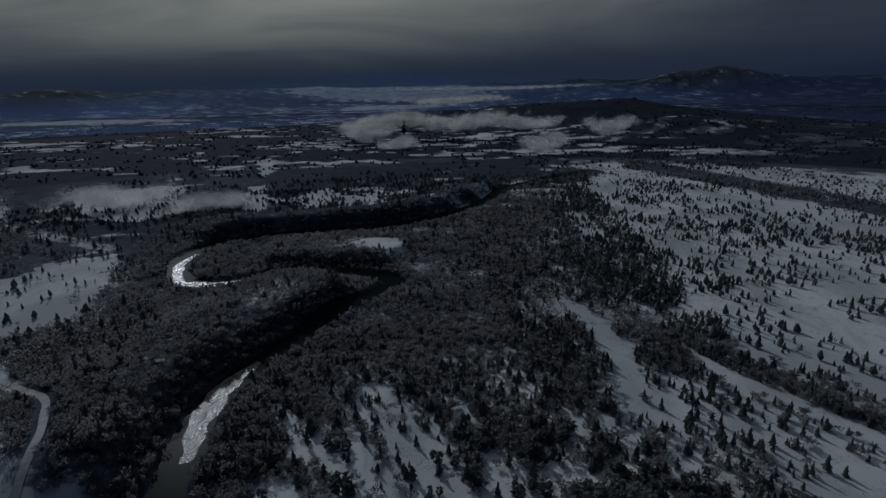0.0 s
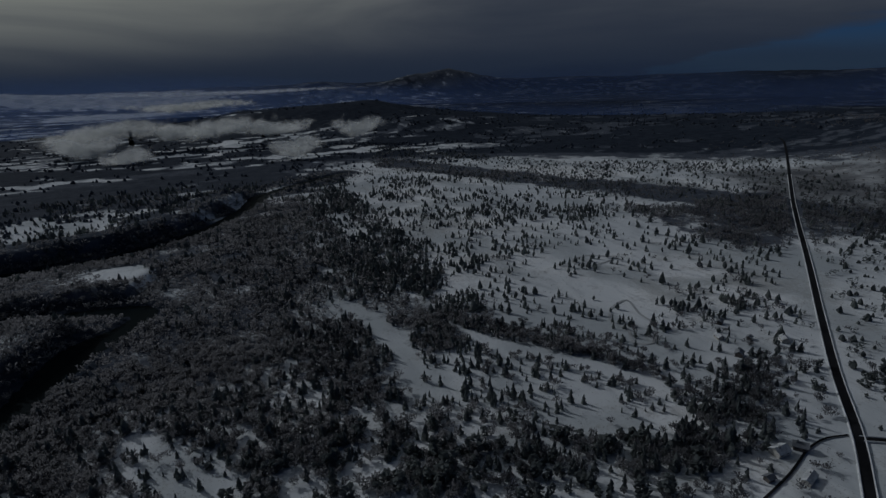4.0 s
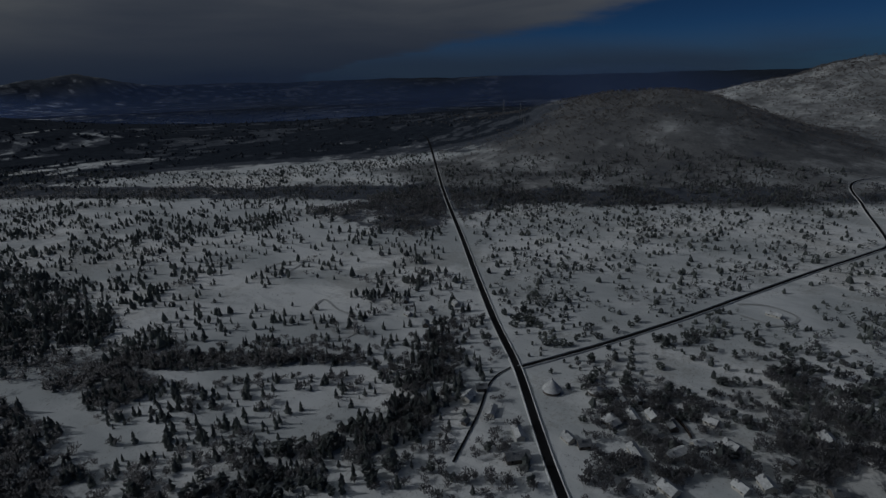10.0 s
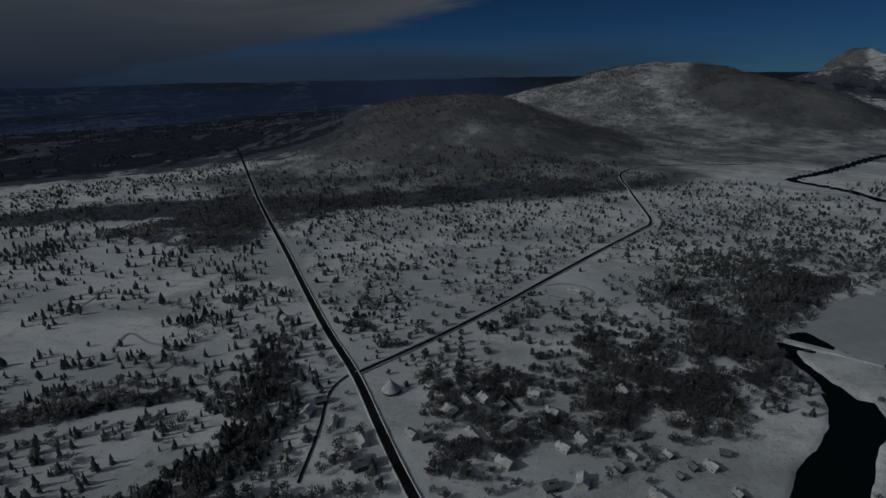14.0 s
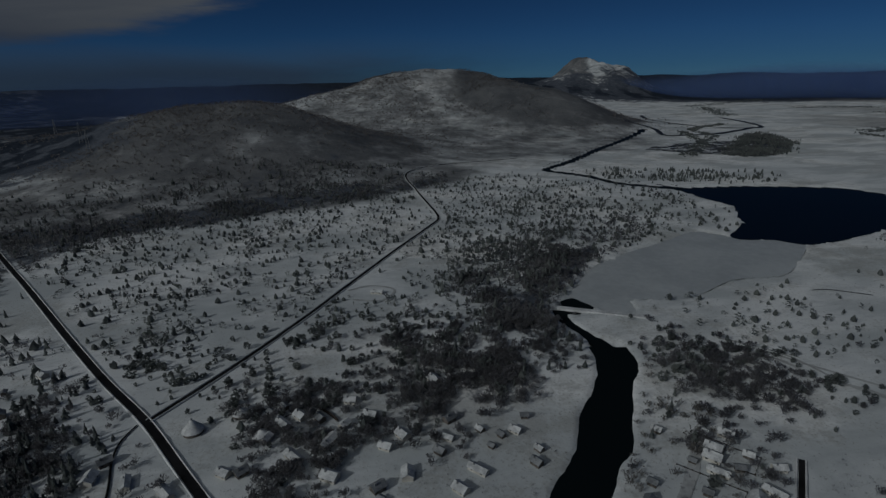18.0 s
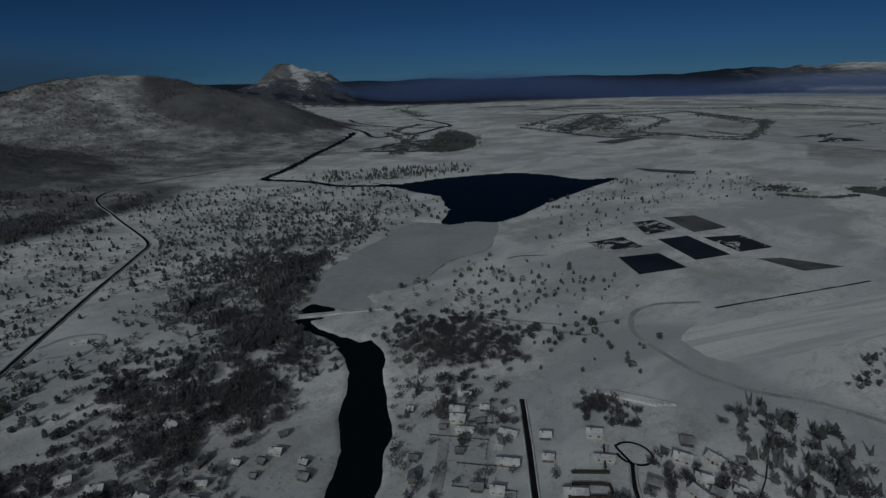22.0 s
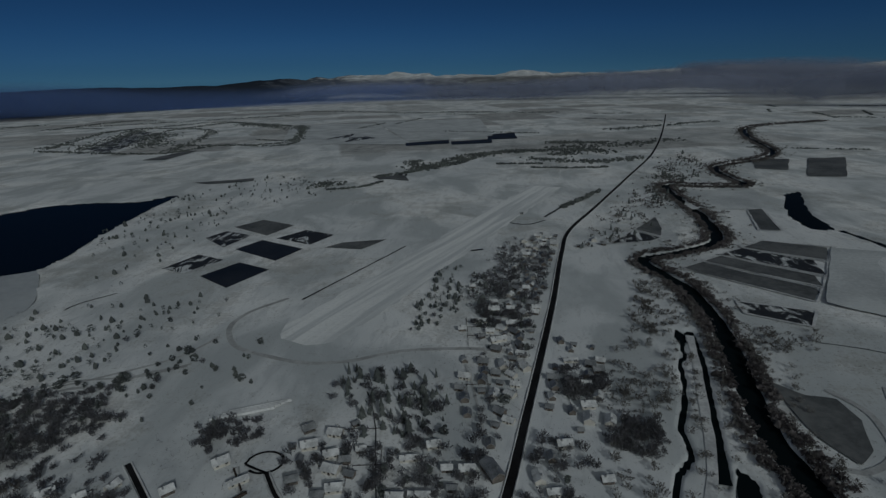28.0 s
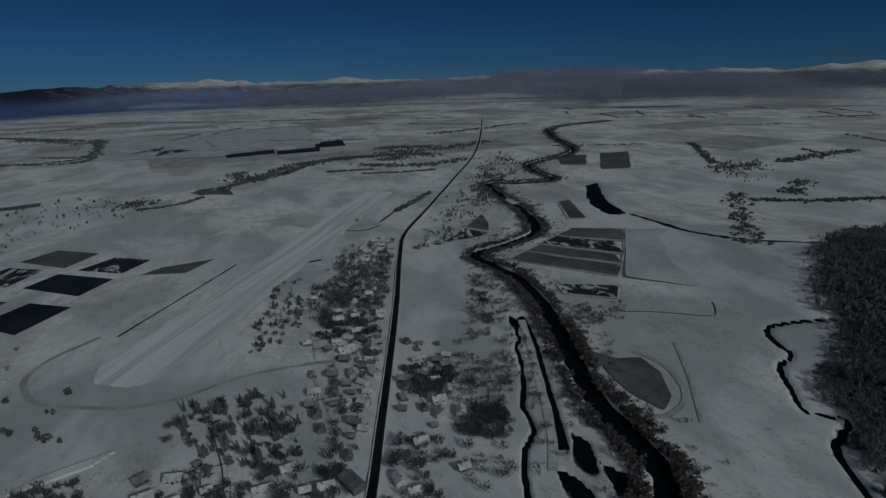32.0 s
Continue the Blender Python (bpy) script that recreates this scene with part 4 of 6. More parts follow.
HOUSES += [(-42, -488, 5, 164), (-29, -362, 3, 173), (-15, -361, 5, 85), (-12, -378, 3, 171), (-7, -288, 3, 78), (-37, -502, 0, 174), (-24, -327, 5, 163), (-21, -391, 3, 0), (-22, -341, 1, 169), (-8, -266, 1, 175), (-34, -382, 3, 170), (-20, -369, 5, 174), (-20, -435, 3, 168), (1, -250, 1, 170), (-24, -446, 0, 167), (-4, -296, 3, 77), (2, -230, 0, 85), (-24, -221, 3, 170), (-27, -393, 0, 84), (-33, -373, 1, 73), (-7, -273, 5, 85), (-22, -383, 1, 87), (-49, -262, 1, 168), (-9, -240, 0, 171)]
HOUSES += [(-43, -284, 3, 165), (-32, -490, 1, 165), (-39, -456, 1, 172), (-7, -340, 5, 83)]
HOUSES += [(80, -187, 0, 20), (70, -189, 2, 15), (73, -179, 1, 15), (57, -186, 5, 10), (22, -174, 1, 95), (12, -177, 0, 5), (10, -170, 2, 5), (-7, -237, 0, 95), (-21, -167, 0, 10), (-43, -265, 2, 3), (-26, -230, 5, 95), (11, -305, 0, 5), (22, -301, 5, 5), (-2, -390, 3, 5), (19, -371, 5, 5), (113, -174, 0, 40), (101, -164, 2, 40), (172, -152, 0, 40), (160, -137, 0, 40)]
HOUSES += [(158, -152, 5, 40), (133, -133, 2, 40), (145, -156, 0, 40), (73, -203, 2, 10), (38, -185, 2, 15), (56, -179, 5, 10), (75, -170, 2, 100), (4, -285, 0, 5), (-36, -398, 2, 5), (246, -36, 0, 80), (201, -16, 0, 30), (199, -6, 1, 30), (198, -50, 5, 30), (224, -24, 3, 20), (187, -30, 1, 40), (192, -58, 3, 30)]
HOUSES = [q for q in HOUSES if all(line_distance(np.array([q[0]]), np.array([q[1]]), road)[0] > 6.0
                                   for road in (ROAD_N, ROAD_S, LANE_S, LANE_L, RIVER_B, RIVER_C))]
apart = []
for q in HOUSES:
    if all(math.hypot(q[0] - o[0], q[1] - o[1]) > (8.5 if q[2] in (2, 4) or o[2] in (2, 4) else 6.0) for o in apart):
        apart.append(q)
HOUSES = apart

# ---------------------------------------------------------------- trees
rng = np.random.default_rng(4)


def conifer_mesh(tiers, sides, seed, slim=1.0):
    """Crown of ragged tiers, unit height, foot at 0."""
    g = np.random.default_rng(seed)
    v, f = [], []
    for k in range(tiers):
        z0 = 0.08 + 0.80 * k / tiers
        z1 = min(1.0, z0 + 1.25 / tiers + 0.08)
        r = 0.27 * slim * (1 - 0.80 * (k / tiers) ** 1.1)
        c = len(v)
        v.append((g.normal(0, 0.015), g.normal(0, 0.015), z1))
        for j in range(sides):
            a = 2 * math.pi * (j + g.uniform(-0.3, 0.3)) / sides + k
            rr = r * g.uniform(0.5, 1.3) * (1 if j % 2 else 0.72)
            v.append((rr * math.cos(a), rr * math.sin(a), z0 + g.uniform(-0.06, 0.06)))
        f += [(c, c + 1 + j, c + 1 + (j + 1) % sides) for j in range(sides)]
    return np.array(v), np.array(f)


def round_mesh(clumps, seed, wide=0.42, low=0.12):
    """Broad evergreen crown of many leafy clumps, unit height."""
    g = np.random.default_rng(seed)
    v, f = [], []
    for k in range(clumps):
        a, t = g.uniform(0, 2 * math.pi), g.uniform(0, 1)
        z = low + (0.95 - low) * t
        r = wide * math.sqrt(max(0.02, 1 - (1.7 * t - 0.75) ** 2)) * g.uniform(0.55, 1.1)
        mid = np.array([r * math.cos(a), r * math.sin(a), z])
        out = np.array([math.cos(a), math.sin(a), g.uniform(0.1, 1.0)])
        side = np.array([-math.sin(a), math.cos(a), 0.0])
        s = g.uniform(0.10, 0.19)
        c = len(v)
        v += [mid + side * s - out * s * 0.5, mid - side * s - out * s * 0.4 + (0, 0, g.uniform(-0.05, 0.05)), mid + out * s * 0.8,
              mid + (0, 0, s) - out * s * 0.9]
        f += [(c, c + 1, c + 2), (c, c + 2, c + 3), (c + 1, c + 3, c + 2)]
    return np.array(v), np.array(f)


def lump_mesh(seed, wide=0.45, sides=7):
    """Compact evergreen crown with a ragged hull, unit height."""
    g = np.random.default_rng(seed)
    v, f = [(0, 0, 0.02)], []
    levels = ((0.08, 0.85), (0.32, 1.0), (0.66, 0.58))
    for z, r in levels:
        for j in range(sides):
            a = 2 * math.pi * (j + g.uniform(-0.35, 0.35)) / sides
            rr = wide * r * g.uniform(0.45, 1.25)
            v.append((rr * math.cos(a), rr * math.sin(a), z + g.uniform(-0.10, 0.10)))
    v.append((g.normal(0, 0.06), g.normal(0, 0.06), 1.0))
    top = len(v) - 1
    for j in range(sides):
        k = (j + 1) % sides
        f.append((0, 1 + k, 1 + j))
        for n in range(2):
            a, b, c, d = 1 + n * sides + j, 1 + n * sides + k, 1 + (n + 1) * sides + k, 1 + (n + 1) * sides + j
            f += [(a, b, c), (a, c, d)]
        f.append((1 + 2 * sides + j, 1 + 2 * sides + k, top))
    for k in range(6):
        a, z = g.uniform(0, 6.28), g.uniform(0.2, 0.85)
        r = wide * (1.15 - 0.6 * z)
        c = len(v)
        o = np.array([math.cos(a), math.sin(a), 0.0])
        s = np.array([-o[1], o[0], 0.0]) * g.uniform(0.10, 0.18)
        v += [o * r * 0.6 + s + (0, 0, z - 0.08), o * r * 0.6 - s + (0, 0, z), o * r * g.uniform(1.0, 1.3) + (0, 0, z + 0.10)]
        f.append((c, c + 1, c + 2))
    return np.array(v), np.array(f)


def knob_mesh(seed, wide=0.45, sides=5):
    """A small, plain evergreen crown for distant trees."""
    g = np.random.default_rng(seed)
    v, f = [(0, 0, 0.0)], []
    for z, r in ((0.22, 1.0), (0.60, 0.66)):
        for j in range(sides):
            a = 2 * math.pi * (j + g.uniform(-0.35, 0.35)) / sides
            rr = wide * r * g.uniform(0.55, 1.25)
            v.append((rr * math.cos(a), rr * math.sin(a), z + g.uniform(-0.12, 0.12)))
    v.append((g.normal(0, 0.06), g.normal(0, 0.06), 1.0))
    for j in range(sides):
        k = (j + 1) % sides
        a, b, c, d = 1 + j, 1 + k, 1 + sides + k, 1 + sides + j
        f += [(0, b, a), (a, b, c), (a, c, d), (d, c, len(v) - 1)]
    return np.array(v), np.array(f)


def bush_mesh(blades, seed, spread=0.48, thick=1.0):
    """Bare crown of unit height: a few stems, and slender sprays of twigs filling a rounded, broken volume."""
    g = np.random.default_rng(seed)
    v, f = [], []
    stems = max(2, blades // 10)
    lobes = [np.array([g.normal(0, 0.16), g.normal(0, 0.16), g.uniform(0.42, 0.70)]) for _ in range(3)]
    for k in range(blades):
        if k < stems:
            a = g.uniform(0, 2 * math.pi)
            foot, tip = np.zeros(3), np.array([0.22 * math.cos(a), 0.22 * math.sin(a), g.uniform(0.5, 0.8)])
            wide = np.array([-math.sin(a), math.cos(a), 0]) * 0.02
        else:
            d = g.normal(0, 1, 3)
            d /= np.linalg.norm(d) + 1e-6
            mid = lobes[k % 3] + d * np.array([spread, spread, 0.34]) * 0.78 * g.uniform(0.3, 1.0)
            mid[2] = max(0.10, mid[2])
            lean = d * 0.6 + (0, 0, 0.7) + g.normal(0, 0.35, 3)
            lean *= g.uniform(0.10, 0.20) / (np.linalg.norm(lean) + 1e-6)
            foot, tip = mid - lean, mid + lean
            wide = np.cross(lean, g.normal(0, 1, 3))
            wide *= g.uniform(0.035, 0.085) * thick / (np.linalg.norm(wide) + 1e-6)
        c = len(v)
        v += [foot, tip + wide, tip - wide]
        f.append((c, c + 1, c + 2))
    return np.array(v), np.array(f)


def scatter(name, models, places, mat, label):
    """Many plants as one mesh. places: x, y, height, width factor."""
    vs, fs, base = [], [], 0
    pick = rng.integers(0, len(models), len(places))
    for k, (mv, mf) in enumerate(models):
        p = places[pick == k]
        if not len(p):
            continue
        a = rng.uniform(0, 2 * math.pi, len(p))
        c, s = np.cos(a)[:, None], np.sin(a)[:, None]
        wide = (p[:, 2] * p[:, 3])[:, None]
        X = (mv[None, :, 0] * c - mv[None, :, 1] * s) * wide + p[:, 0:1]
        Y = (mv[None, :, 0] * s + mv[None, :, 1] * c) * wide + p[:, 1:2]
        Z = mv[None, :, 2] * p[:, 2:3] + land(p[:, 0], p[:, 1])[:, None] - 0.1
        vs.append(np.stack([X, Y, Z], -1).reshape(-1, 3))
        fs.append((mf[None] + (np.arange(len(p)) * len(mv))[:, None, None]).reshape(-1, 3) + base)
        base += len(p) * len(mv)
    ob = new(name, mesh_of(name, np.concatenate(vs), np.concatenate(fs), mat))
    return tagged(ob, label, "trees", kind="stuff")


def clear_of_works(x, y):
    """Points that are not in water, on roads, ponds, ice or yards."""
    ok = np.ones(len(x), bool)
    for line, half in (*WATERWAYS, (ROAD_N, 5), (ROAD_S, 5), (ROAD_E, 4), (LANE_W, 2.5), (LANE_S, 4), (LANE_L, 3), (LANE_F, 4)):
        ok &= line_distance(x, y, line[::2] if len(line) > 60 else line) > half + 1.5
    for edge in (LAKE_EDGE, ICE_EDGE, *POOLS, *PONDS):
        ok &= ~inside(x, y, edge)
    sway = 16 * (fbm(x, y, 22, 33, 3) - 0.5)
    for edge in OPEN:
        ok &= ~inside(x + sway, y - sway, edge)
    for hx, hy, *_ in HOUSES:
        ok &= np.hypot(x - hx, y - hy) > 4.5
    return ok


def clumped(x, y, n, per_ha, loose=0.07):
    """Plants stand in clumps and straggling rows, with wide gaps between."""
    v = 0.5 * fbm(x, y, 30, 21, 3) + 0.35 * fbm(x + 0.4 * y, 1.8 * y, 120, 27, 3) + 0.25 * value_noise(x, y, 8, 77) + rng.uniform(-loose, loose, n)
    return v > np.quantile(v, 0.62 if per_ha < 120 else 0.48 if per_ha < 300 else 0.3) if n else v > 1


CONIFERS, ROUNDS, BUSHES, FROST = [], [], [], []
# open country: low rounded evergreens standing apart
DOTTED = ("plain_east", "plain_cluster", "roadside", "plain_north", "plain_wood", "plain_scatter", "dotted_meadow", "lake_meadow", "bank_evergreens", "river_fringe",
          "strip_dots", "strip_yards", "road_yards", "garden_yards", "town_yards", "resort_yards", "resort_trees", "village_brush", "brush_slope", "village_slope", "far_meadow", "farm_trees")
DENSE = ("valley_mixed", "conifer_belt", "edge_wood", "south_bank", "meadow_edge", "valley_east", "islet_wood", "town_grove")
for name, amount, conifers, bushes, outline, edge in ZONES:
    q = np.array(outline, float)
    lo, hi = q.min(0), q.max(0)
    dotted = name in DOTTED
    frosty = name in ("frost_bank", "bank_trees", "bank_scrub", "bank_brush")
    for per_ha, store in ((conifers * (2.1 if name in DENSE else 1.5), ROUNDS if dotted else CONIFERS), (bushes * (2.0 if frosty else 1.2), FROST if frosty else BUSHES)):
        n = int((hi - lo).prod() / 1e4 * per_ha * 1.7)
        x, y = rng.uniform(lo[0], hi[0], n), rng.uniform(lo[1], hi[1], n)
        ok = inside(x + rng.normal(0, edge, n), y + rng.normal(0, edge, n), outline) & (np.hypot(x, y) < (900 if name == "far_forest" else 1700))
        if name not in ("shaded_wood", "brush_ribbon", "brown_hedge", "dark_shrub", "town_grove"):
            ok &= clumped(x, y, n, per_ha, 0.30 if store is ROUNDS else 0.13)
        x, y = x[ok], y[ok]
        ok = clear_of_works(x, y)
        for outline_c in CLEARINGS:
            ok &= ~(inside(x, y, outline_c) & (rng.uniform(0, 1, len(x)) < (0.93 if store is BUSHES else 0.45)))
        x, y = x[ok], y[ok]
        low, high = (2.4, 9.6) if store is CONIFERS else (1.8, 6.4) if store is ROUNDS else (2.6, 6.4)
        h = low + (high - low) * rng.beta(1.5, 2.7, len(x))
        if name in ("plain_north", "plain_east", "far_belt", "hill_foot", "meadow_north") and store is CONIFERS:
            h *= 0.8
        store.append(np.column_stack([x, y, h, rng.uniform(0.8, 1.3, len(x))]))
# bare woods on the hills
for (cx, cy), h, ru, rv, turn, amount, low in HILLS[:5]:
    n = int((260 if low > 0.8 else 0) * low)
    u, v = rng.normal(0, 0.62, n) * ru, rng.normal(0, 0.62, n) * rv
    c, s = math.cos(radians(turn)), math.sin(radians(turn))
    x, y = cx + u * c - v * s, cy + u * s + v * c
    BUSHES.append(np.column_stack([x, y, rng.uniform(2, 4.5, n), rng.uniform(0.9, 1.6, n)]))
HILLSIDE = []
for k, n in ((0, 5000), (1, 2500), (2, 9000), (5, 3500), (6, 3500)):
    (cx, cy), h, ru, rv, turn, amount, low = HILLS[k]
    u, v = rng.normal(0, 0.75, n) * ru, rng.normal(0, 0.75, n) * rv
    c, s = math.cos(radians(turn)), math.sin(radians(turn))
    x, y = cx + u * c - v * s, cy + u * s + v * c
    ok = (fbm(x, y, 150, 131, 4) + rng.uniform(-0.15, 0.15, n) > 0.46) & (np.hypot(x - cx, y - cy) < 2.2 * max(ru, rv))
    HILLSIDE.append(np.column_stack([x[ok], y[ok], rng.uniform(3, 6.5, ok.sum()), rng.uniform(0.9, 1.5, ok.sum())]))
HILLSIDE = np.concatenate(HILLSIDE)
# bare growth along the river banks
for line, n, reach in ((RIVER_A, 3400, 24), (RIVER_C, 4600, 11), (INLET, 260, 8), (DITCH_2, 110, 4)):
    k = rng.integers(0, len(line), n)
    x, y = line[k, 0] + rng.normal(0, reach, n), line[k, 1] + rng.normal(0, reach, n)
    ok = clear_of_works(x, y)
    (FROST if line is RIVER_C or line is DITCH_2 else BUSHES).append(np.column_stack([x[ok], y[ok], rng.uniform(2.0, 4.5, ok.sum()), rng.uniform(0.9, 1.4, ok.sum())]))
# scrub hanging over the lower river's edges
k = (len(RIVER_C) * rng.uniform(0, 1, 16000) ** 1.6).astype(int)
x, y = RIVER_C[k, 0] + rng.normal(0, 8, 16000), RIVER_C[k, 1] + rng.normal(0, 8, 16000)
d = line_distance(x, y, RIVER_C[::2])
ok = (d > 4.2 + 3.0 * value_noise(x, y, 9, 61)) & (d < 8.5 + 7 * value_noise(x, y, 25, 62))
RIVERSIDE = np.column_stack([x[ok], y[ok], rng.uniform(1.4, 3.6, ok.sum()), rng.uniform(0.9, 1.6, ok.sum())])
CONIFERS, ROUNDS, BUSHES, FROST = (np.concatenate(q) for q in (CONIFERS, ROUNDS, BUSHES, FROST))


def near_first(places, count, gap):
    """Splits off the plants that stand nearest, as things of their own."""
    r = np.hypot(places[:, 0], places[:, 1]) + rng.uniform(0, gap, len(places))
    order = np.argsort(r)
    return places[order[:count]], places[order[count:]]


def tree_thing(name, crown, mat, label, group):
    """A single tree of unit height: a tapered trunk with limbs, and a crown."""
    root = tagged(new(name), label, "tree", group)
    bm = bmesh.new()
    bmesh.ops.create_cone(bm, segments=6, radius1=0.026, radius2=0.008, depth=0.75, cap_ends=True, matrix=Matrix.Translation((0, 0, 0.36)))
    for k in range(4):
        turn = Matrix.Rotation(k * 1.7, 4, "Z") @ Matrix.Translation((0, 0, 0.25 + 0.1 * k)) @ Matrix.Rotation(0.9, 4, "Y")
        bmesh.ops.create_cone(bm, segments=4, radius1=0.010, radius2=0.003, depth=0.24, cap_ends=True, matrix=turn @ Matrix.Translation((0, 0, 0.1)))
    part("trunk", bm, BARK, root)
    ob = new("crown", mesh_of("crown", *crown, mat))
    ob.parent = root
    return root


near_con, CONIFERS = near_first(CONIFERS, 290, 60)
near_bush, BUSHES = near_first(BUSHES, 290, 60)
for places, name, crowns, mat, labels, group in (
        (near_con, "conifer_tree", [conifer_mesh(7, 9, 40), conifer_mesh(6, 9, 41, 1.15), round_mesh(44, 42), round_mesh(40, 43, 0.36)], NEEDLES,
         ("slender dark green conifer standing in snow", "ragged dark conifer standing in snow", "rounded dark evergreen tree in snow",
          "small bushy evergreen tree in snow"), "evergreen trees in the valley"),
        (near_bush, "bare_tree", [bush_mesh(70, 50), bush_mesh(64, 51, 0.40), bush_mesh(76, 52, 0.55)], TWIGS,
         ("leafless grey brown tree standing in snow", "narrow leafless tree with upright twigs in snow", "broad leafless shrub with grey twigs"),
         "bare trees in the valley")):
    protos = []
    for k, (x, y, h, wide) in enumerate(places):
        m = Matrix.LocRotScale((x, y, land_at(x, y) - 0.05), Euler((0, 0, rng.uniform(0, 6.28))), (h * wide, h * wide, h))
        if k < len(crowns):
            root = tree_thing(name, crowns[k], mat, labels[k], group)
            root.matrix_basis = m
            protos.append(root)
        else:
            p = protos[rng.integers(0, len(protos))]
            old = p.matrix_basis.copy()
            p.matrix_basis = Matrix()
            copy_thing(p, m)
            p.matrix_basis = old

def split(places, r):
    near = np.hypot(places[:, 0], places[:, 1]) < r
    return places[near], places[~near]


close, distant = split(CONIFERS, 330)
scatter("evergreen_stand", [conifer_mesh(5, 8, s, w) for s, w in ((0, 0.95), (1, 1.15), (2, 1.35), (3, 1.0), (4, 0.8))] + [conifer_mesh(6, 9, 6, 0.62), conifer_mesh(6, 8, 10, 0.85)], close, NEEDLES,
        "dark evergreen trees scattered over the snow")
scatter("distant_evergreens", [conifer_mesh(3, 6, s, w) for s, w in ((0, 0.9), (1, 1.1), (2, 1.3), (3, 1.0))] + [knob_mesh(s, w) for s, w in ((10, 0.34), (11, 0.30))], distant, NEEDLES,
        "small dark evergreens dotted over the distant snow")
close, distant = split(ROUNDS, 330)
scatter("evergreen_shrubs", [round_mesh(46, s, w) for s, w in ((20, 0.40), (21, 0.46), (22, 0.34), (23, 0.30))] + [lump_mesh(24, 0.34, 9), round_mesh(52, 25, 0.52, 0.06)], close, NEEDLES,
        "rounded evergreen shrubs dotted over open snow")
scatter("distant_shrubs", [round_mesh(14, s, w) for s, w in ((14, 0.36), (15, 0.44))] + [knob_mesh(16, 0.40, 7), knob_mesh(17, 0.34, 7)], distant, NEEDLES,
        "small rounded evergreens dotted over the distant plain")
close, distant = split(BUSHES, 330)
scatter("bare_thicket", [bush_mesh(80, s, 0.52, 0.85) for s in range(6)], close, TWIGS, "leafless grey brown thicket and saplings")
scatter("distant_thicket", [bush_mesh(18, s, 0.52, 1.7) for s in range(5)], distant, TWIGS, "distant leafless grey brown woods")
scatter("hillside_wood", [bush_mesh(9, s, 0.5, 2.4) for s in range(110, 114)], HILLSIDE, HAZEL, "sparse bare grey brown wood on the hillsides")
scatter("river_scrub", [bush_mesh(40, s, 0.55, 1.6) for s in range(100, 104)] + [knob_mesh(105, 0.5, 7)], RIVERSIDE, BROWN, "brown bare scrub crowding the edges of the river")
close, distant = split(FROST, 330)
scatter("frosted_thicket", [bush_mesh(46, s, 0.52, 0.8) for s in range(70, 75)], close, FROSTED, "pale frosted bare shrubs along banks and gardens")
scatter("distant_frosted_thicket", [bush_mesh(20, s, 0.52, 1.4) for s in range(70, 74)], distant, FROSTED, "pale frosted shrubs along the distant river")

# the wide woods to the north, and low tufts poking through the snow
n = 20000
az, r = np.radians(rng.uniform(28, 134, n)), np.exp(rng.uniform(math.log(720), math.log(2900), n))
x, y = r * np.cos(az), r * np.sin(az)
ok = (0.40 * fbm(x * 0.6, y * 1.6, 170, 91, 5) + 0.60 * fbm(x * 0.8, y * 1.4, 46, 95, 3) < rng.uniform(0.52, 0.62, n)) & (0.40 * fbm(x * 0.6, y * 1.6, 170, 91, 5) + 0.60 * fbm(x * 0.8, y * 1.4, 46, 95, 3) > rng.uniform(0.475, 0.515, n)) & ~inside(x, y, [(60, 700), (600, 420), (1000, 640), (760, 900), (250, 860)]) & clear_of_works(x, y)
for outline in CLEARINGS:
    ok &= ~(inside(x, y, outline) & (rng.uniform(0, 1, n) < 0.5))
ok &= np.arctan2(y, x) > np.radians(34) - 0.1 * (r > 1300)
x, y, r = x[ok], y[ok], r[ok]
FAR = np.column_stack([x, y, rng.uniform(3.0, 6.5, len(x)), rng.uniform(0.8, 1.3, len(x)) * np.clip(r / 1200, 0.8, 1.35)])
scatter("northern_woods", [knob_mesh(s, 0.6, 6) for s in range(80, 84)] + [conifer_mesh(3, 6, 85, 1.6)], FAR, HAZED_WOOD, "dark unbroken woods stretching to the horizon")
n = 38000
az, r = np.radians(rng.uniform(-160, 100, n)), np.exp(rng.uniform(math.log(150), math.log(750), n))
x, y = r * np.cos(az), r * np.sin(az)
ok = (fbm(x, y, 60, 121, 4) + rng.uniform(-0.12, 0.12, n) > 0.52) & clear_of_works(x, y)
TUFTS = np.column_stack([x[ok], y[ok], rng.uniform(0.5, 1.5, ok.sum()), rng.uniform(0.8, 1.6, ok.sum())])
scatter("grass_tufts", [bush_mesh(7, s, 0.6) for s in range(90, 94)], TUFTS, TWIGS, "dry grass tufts and twigs poking through the snow")

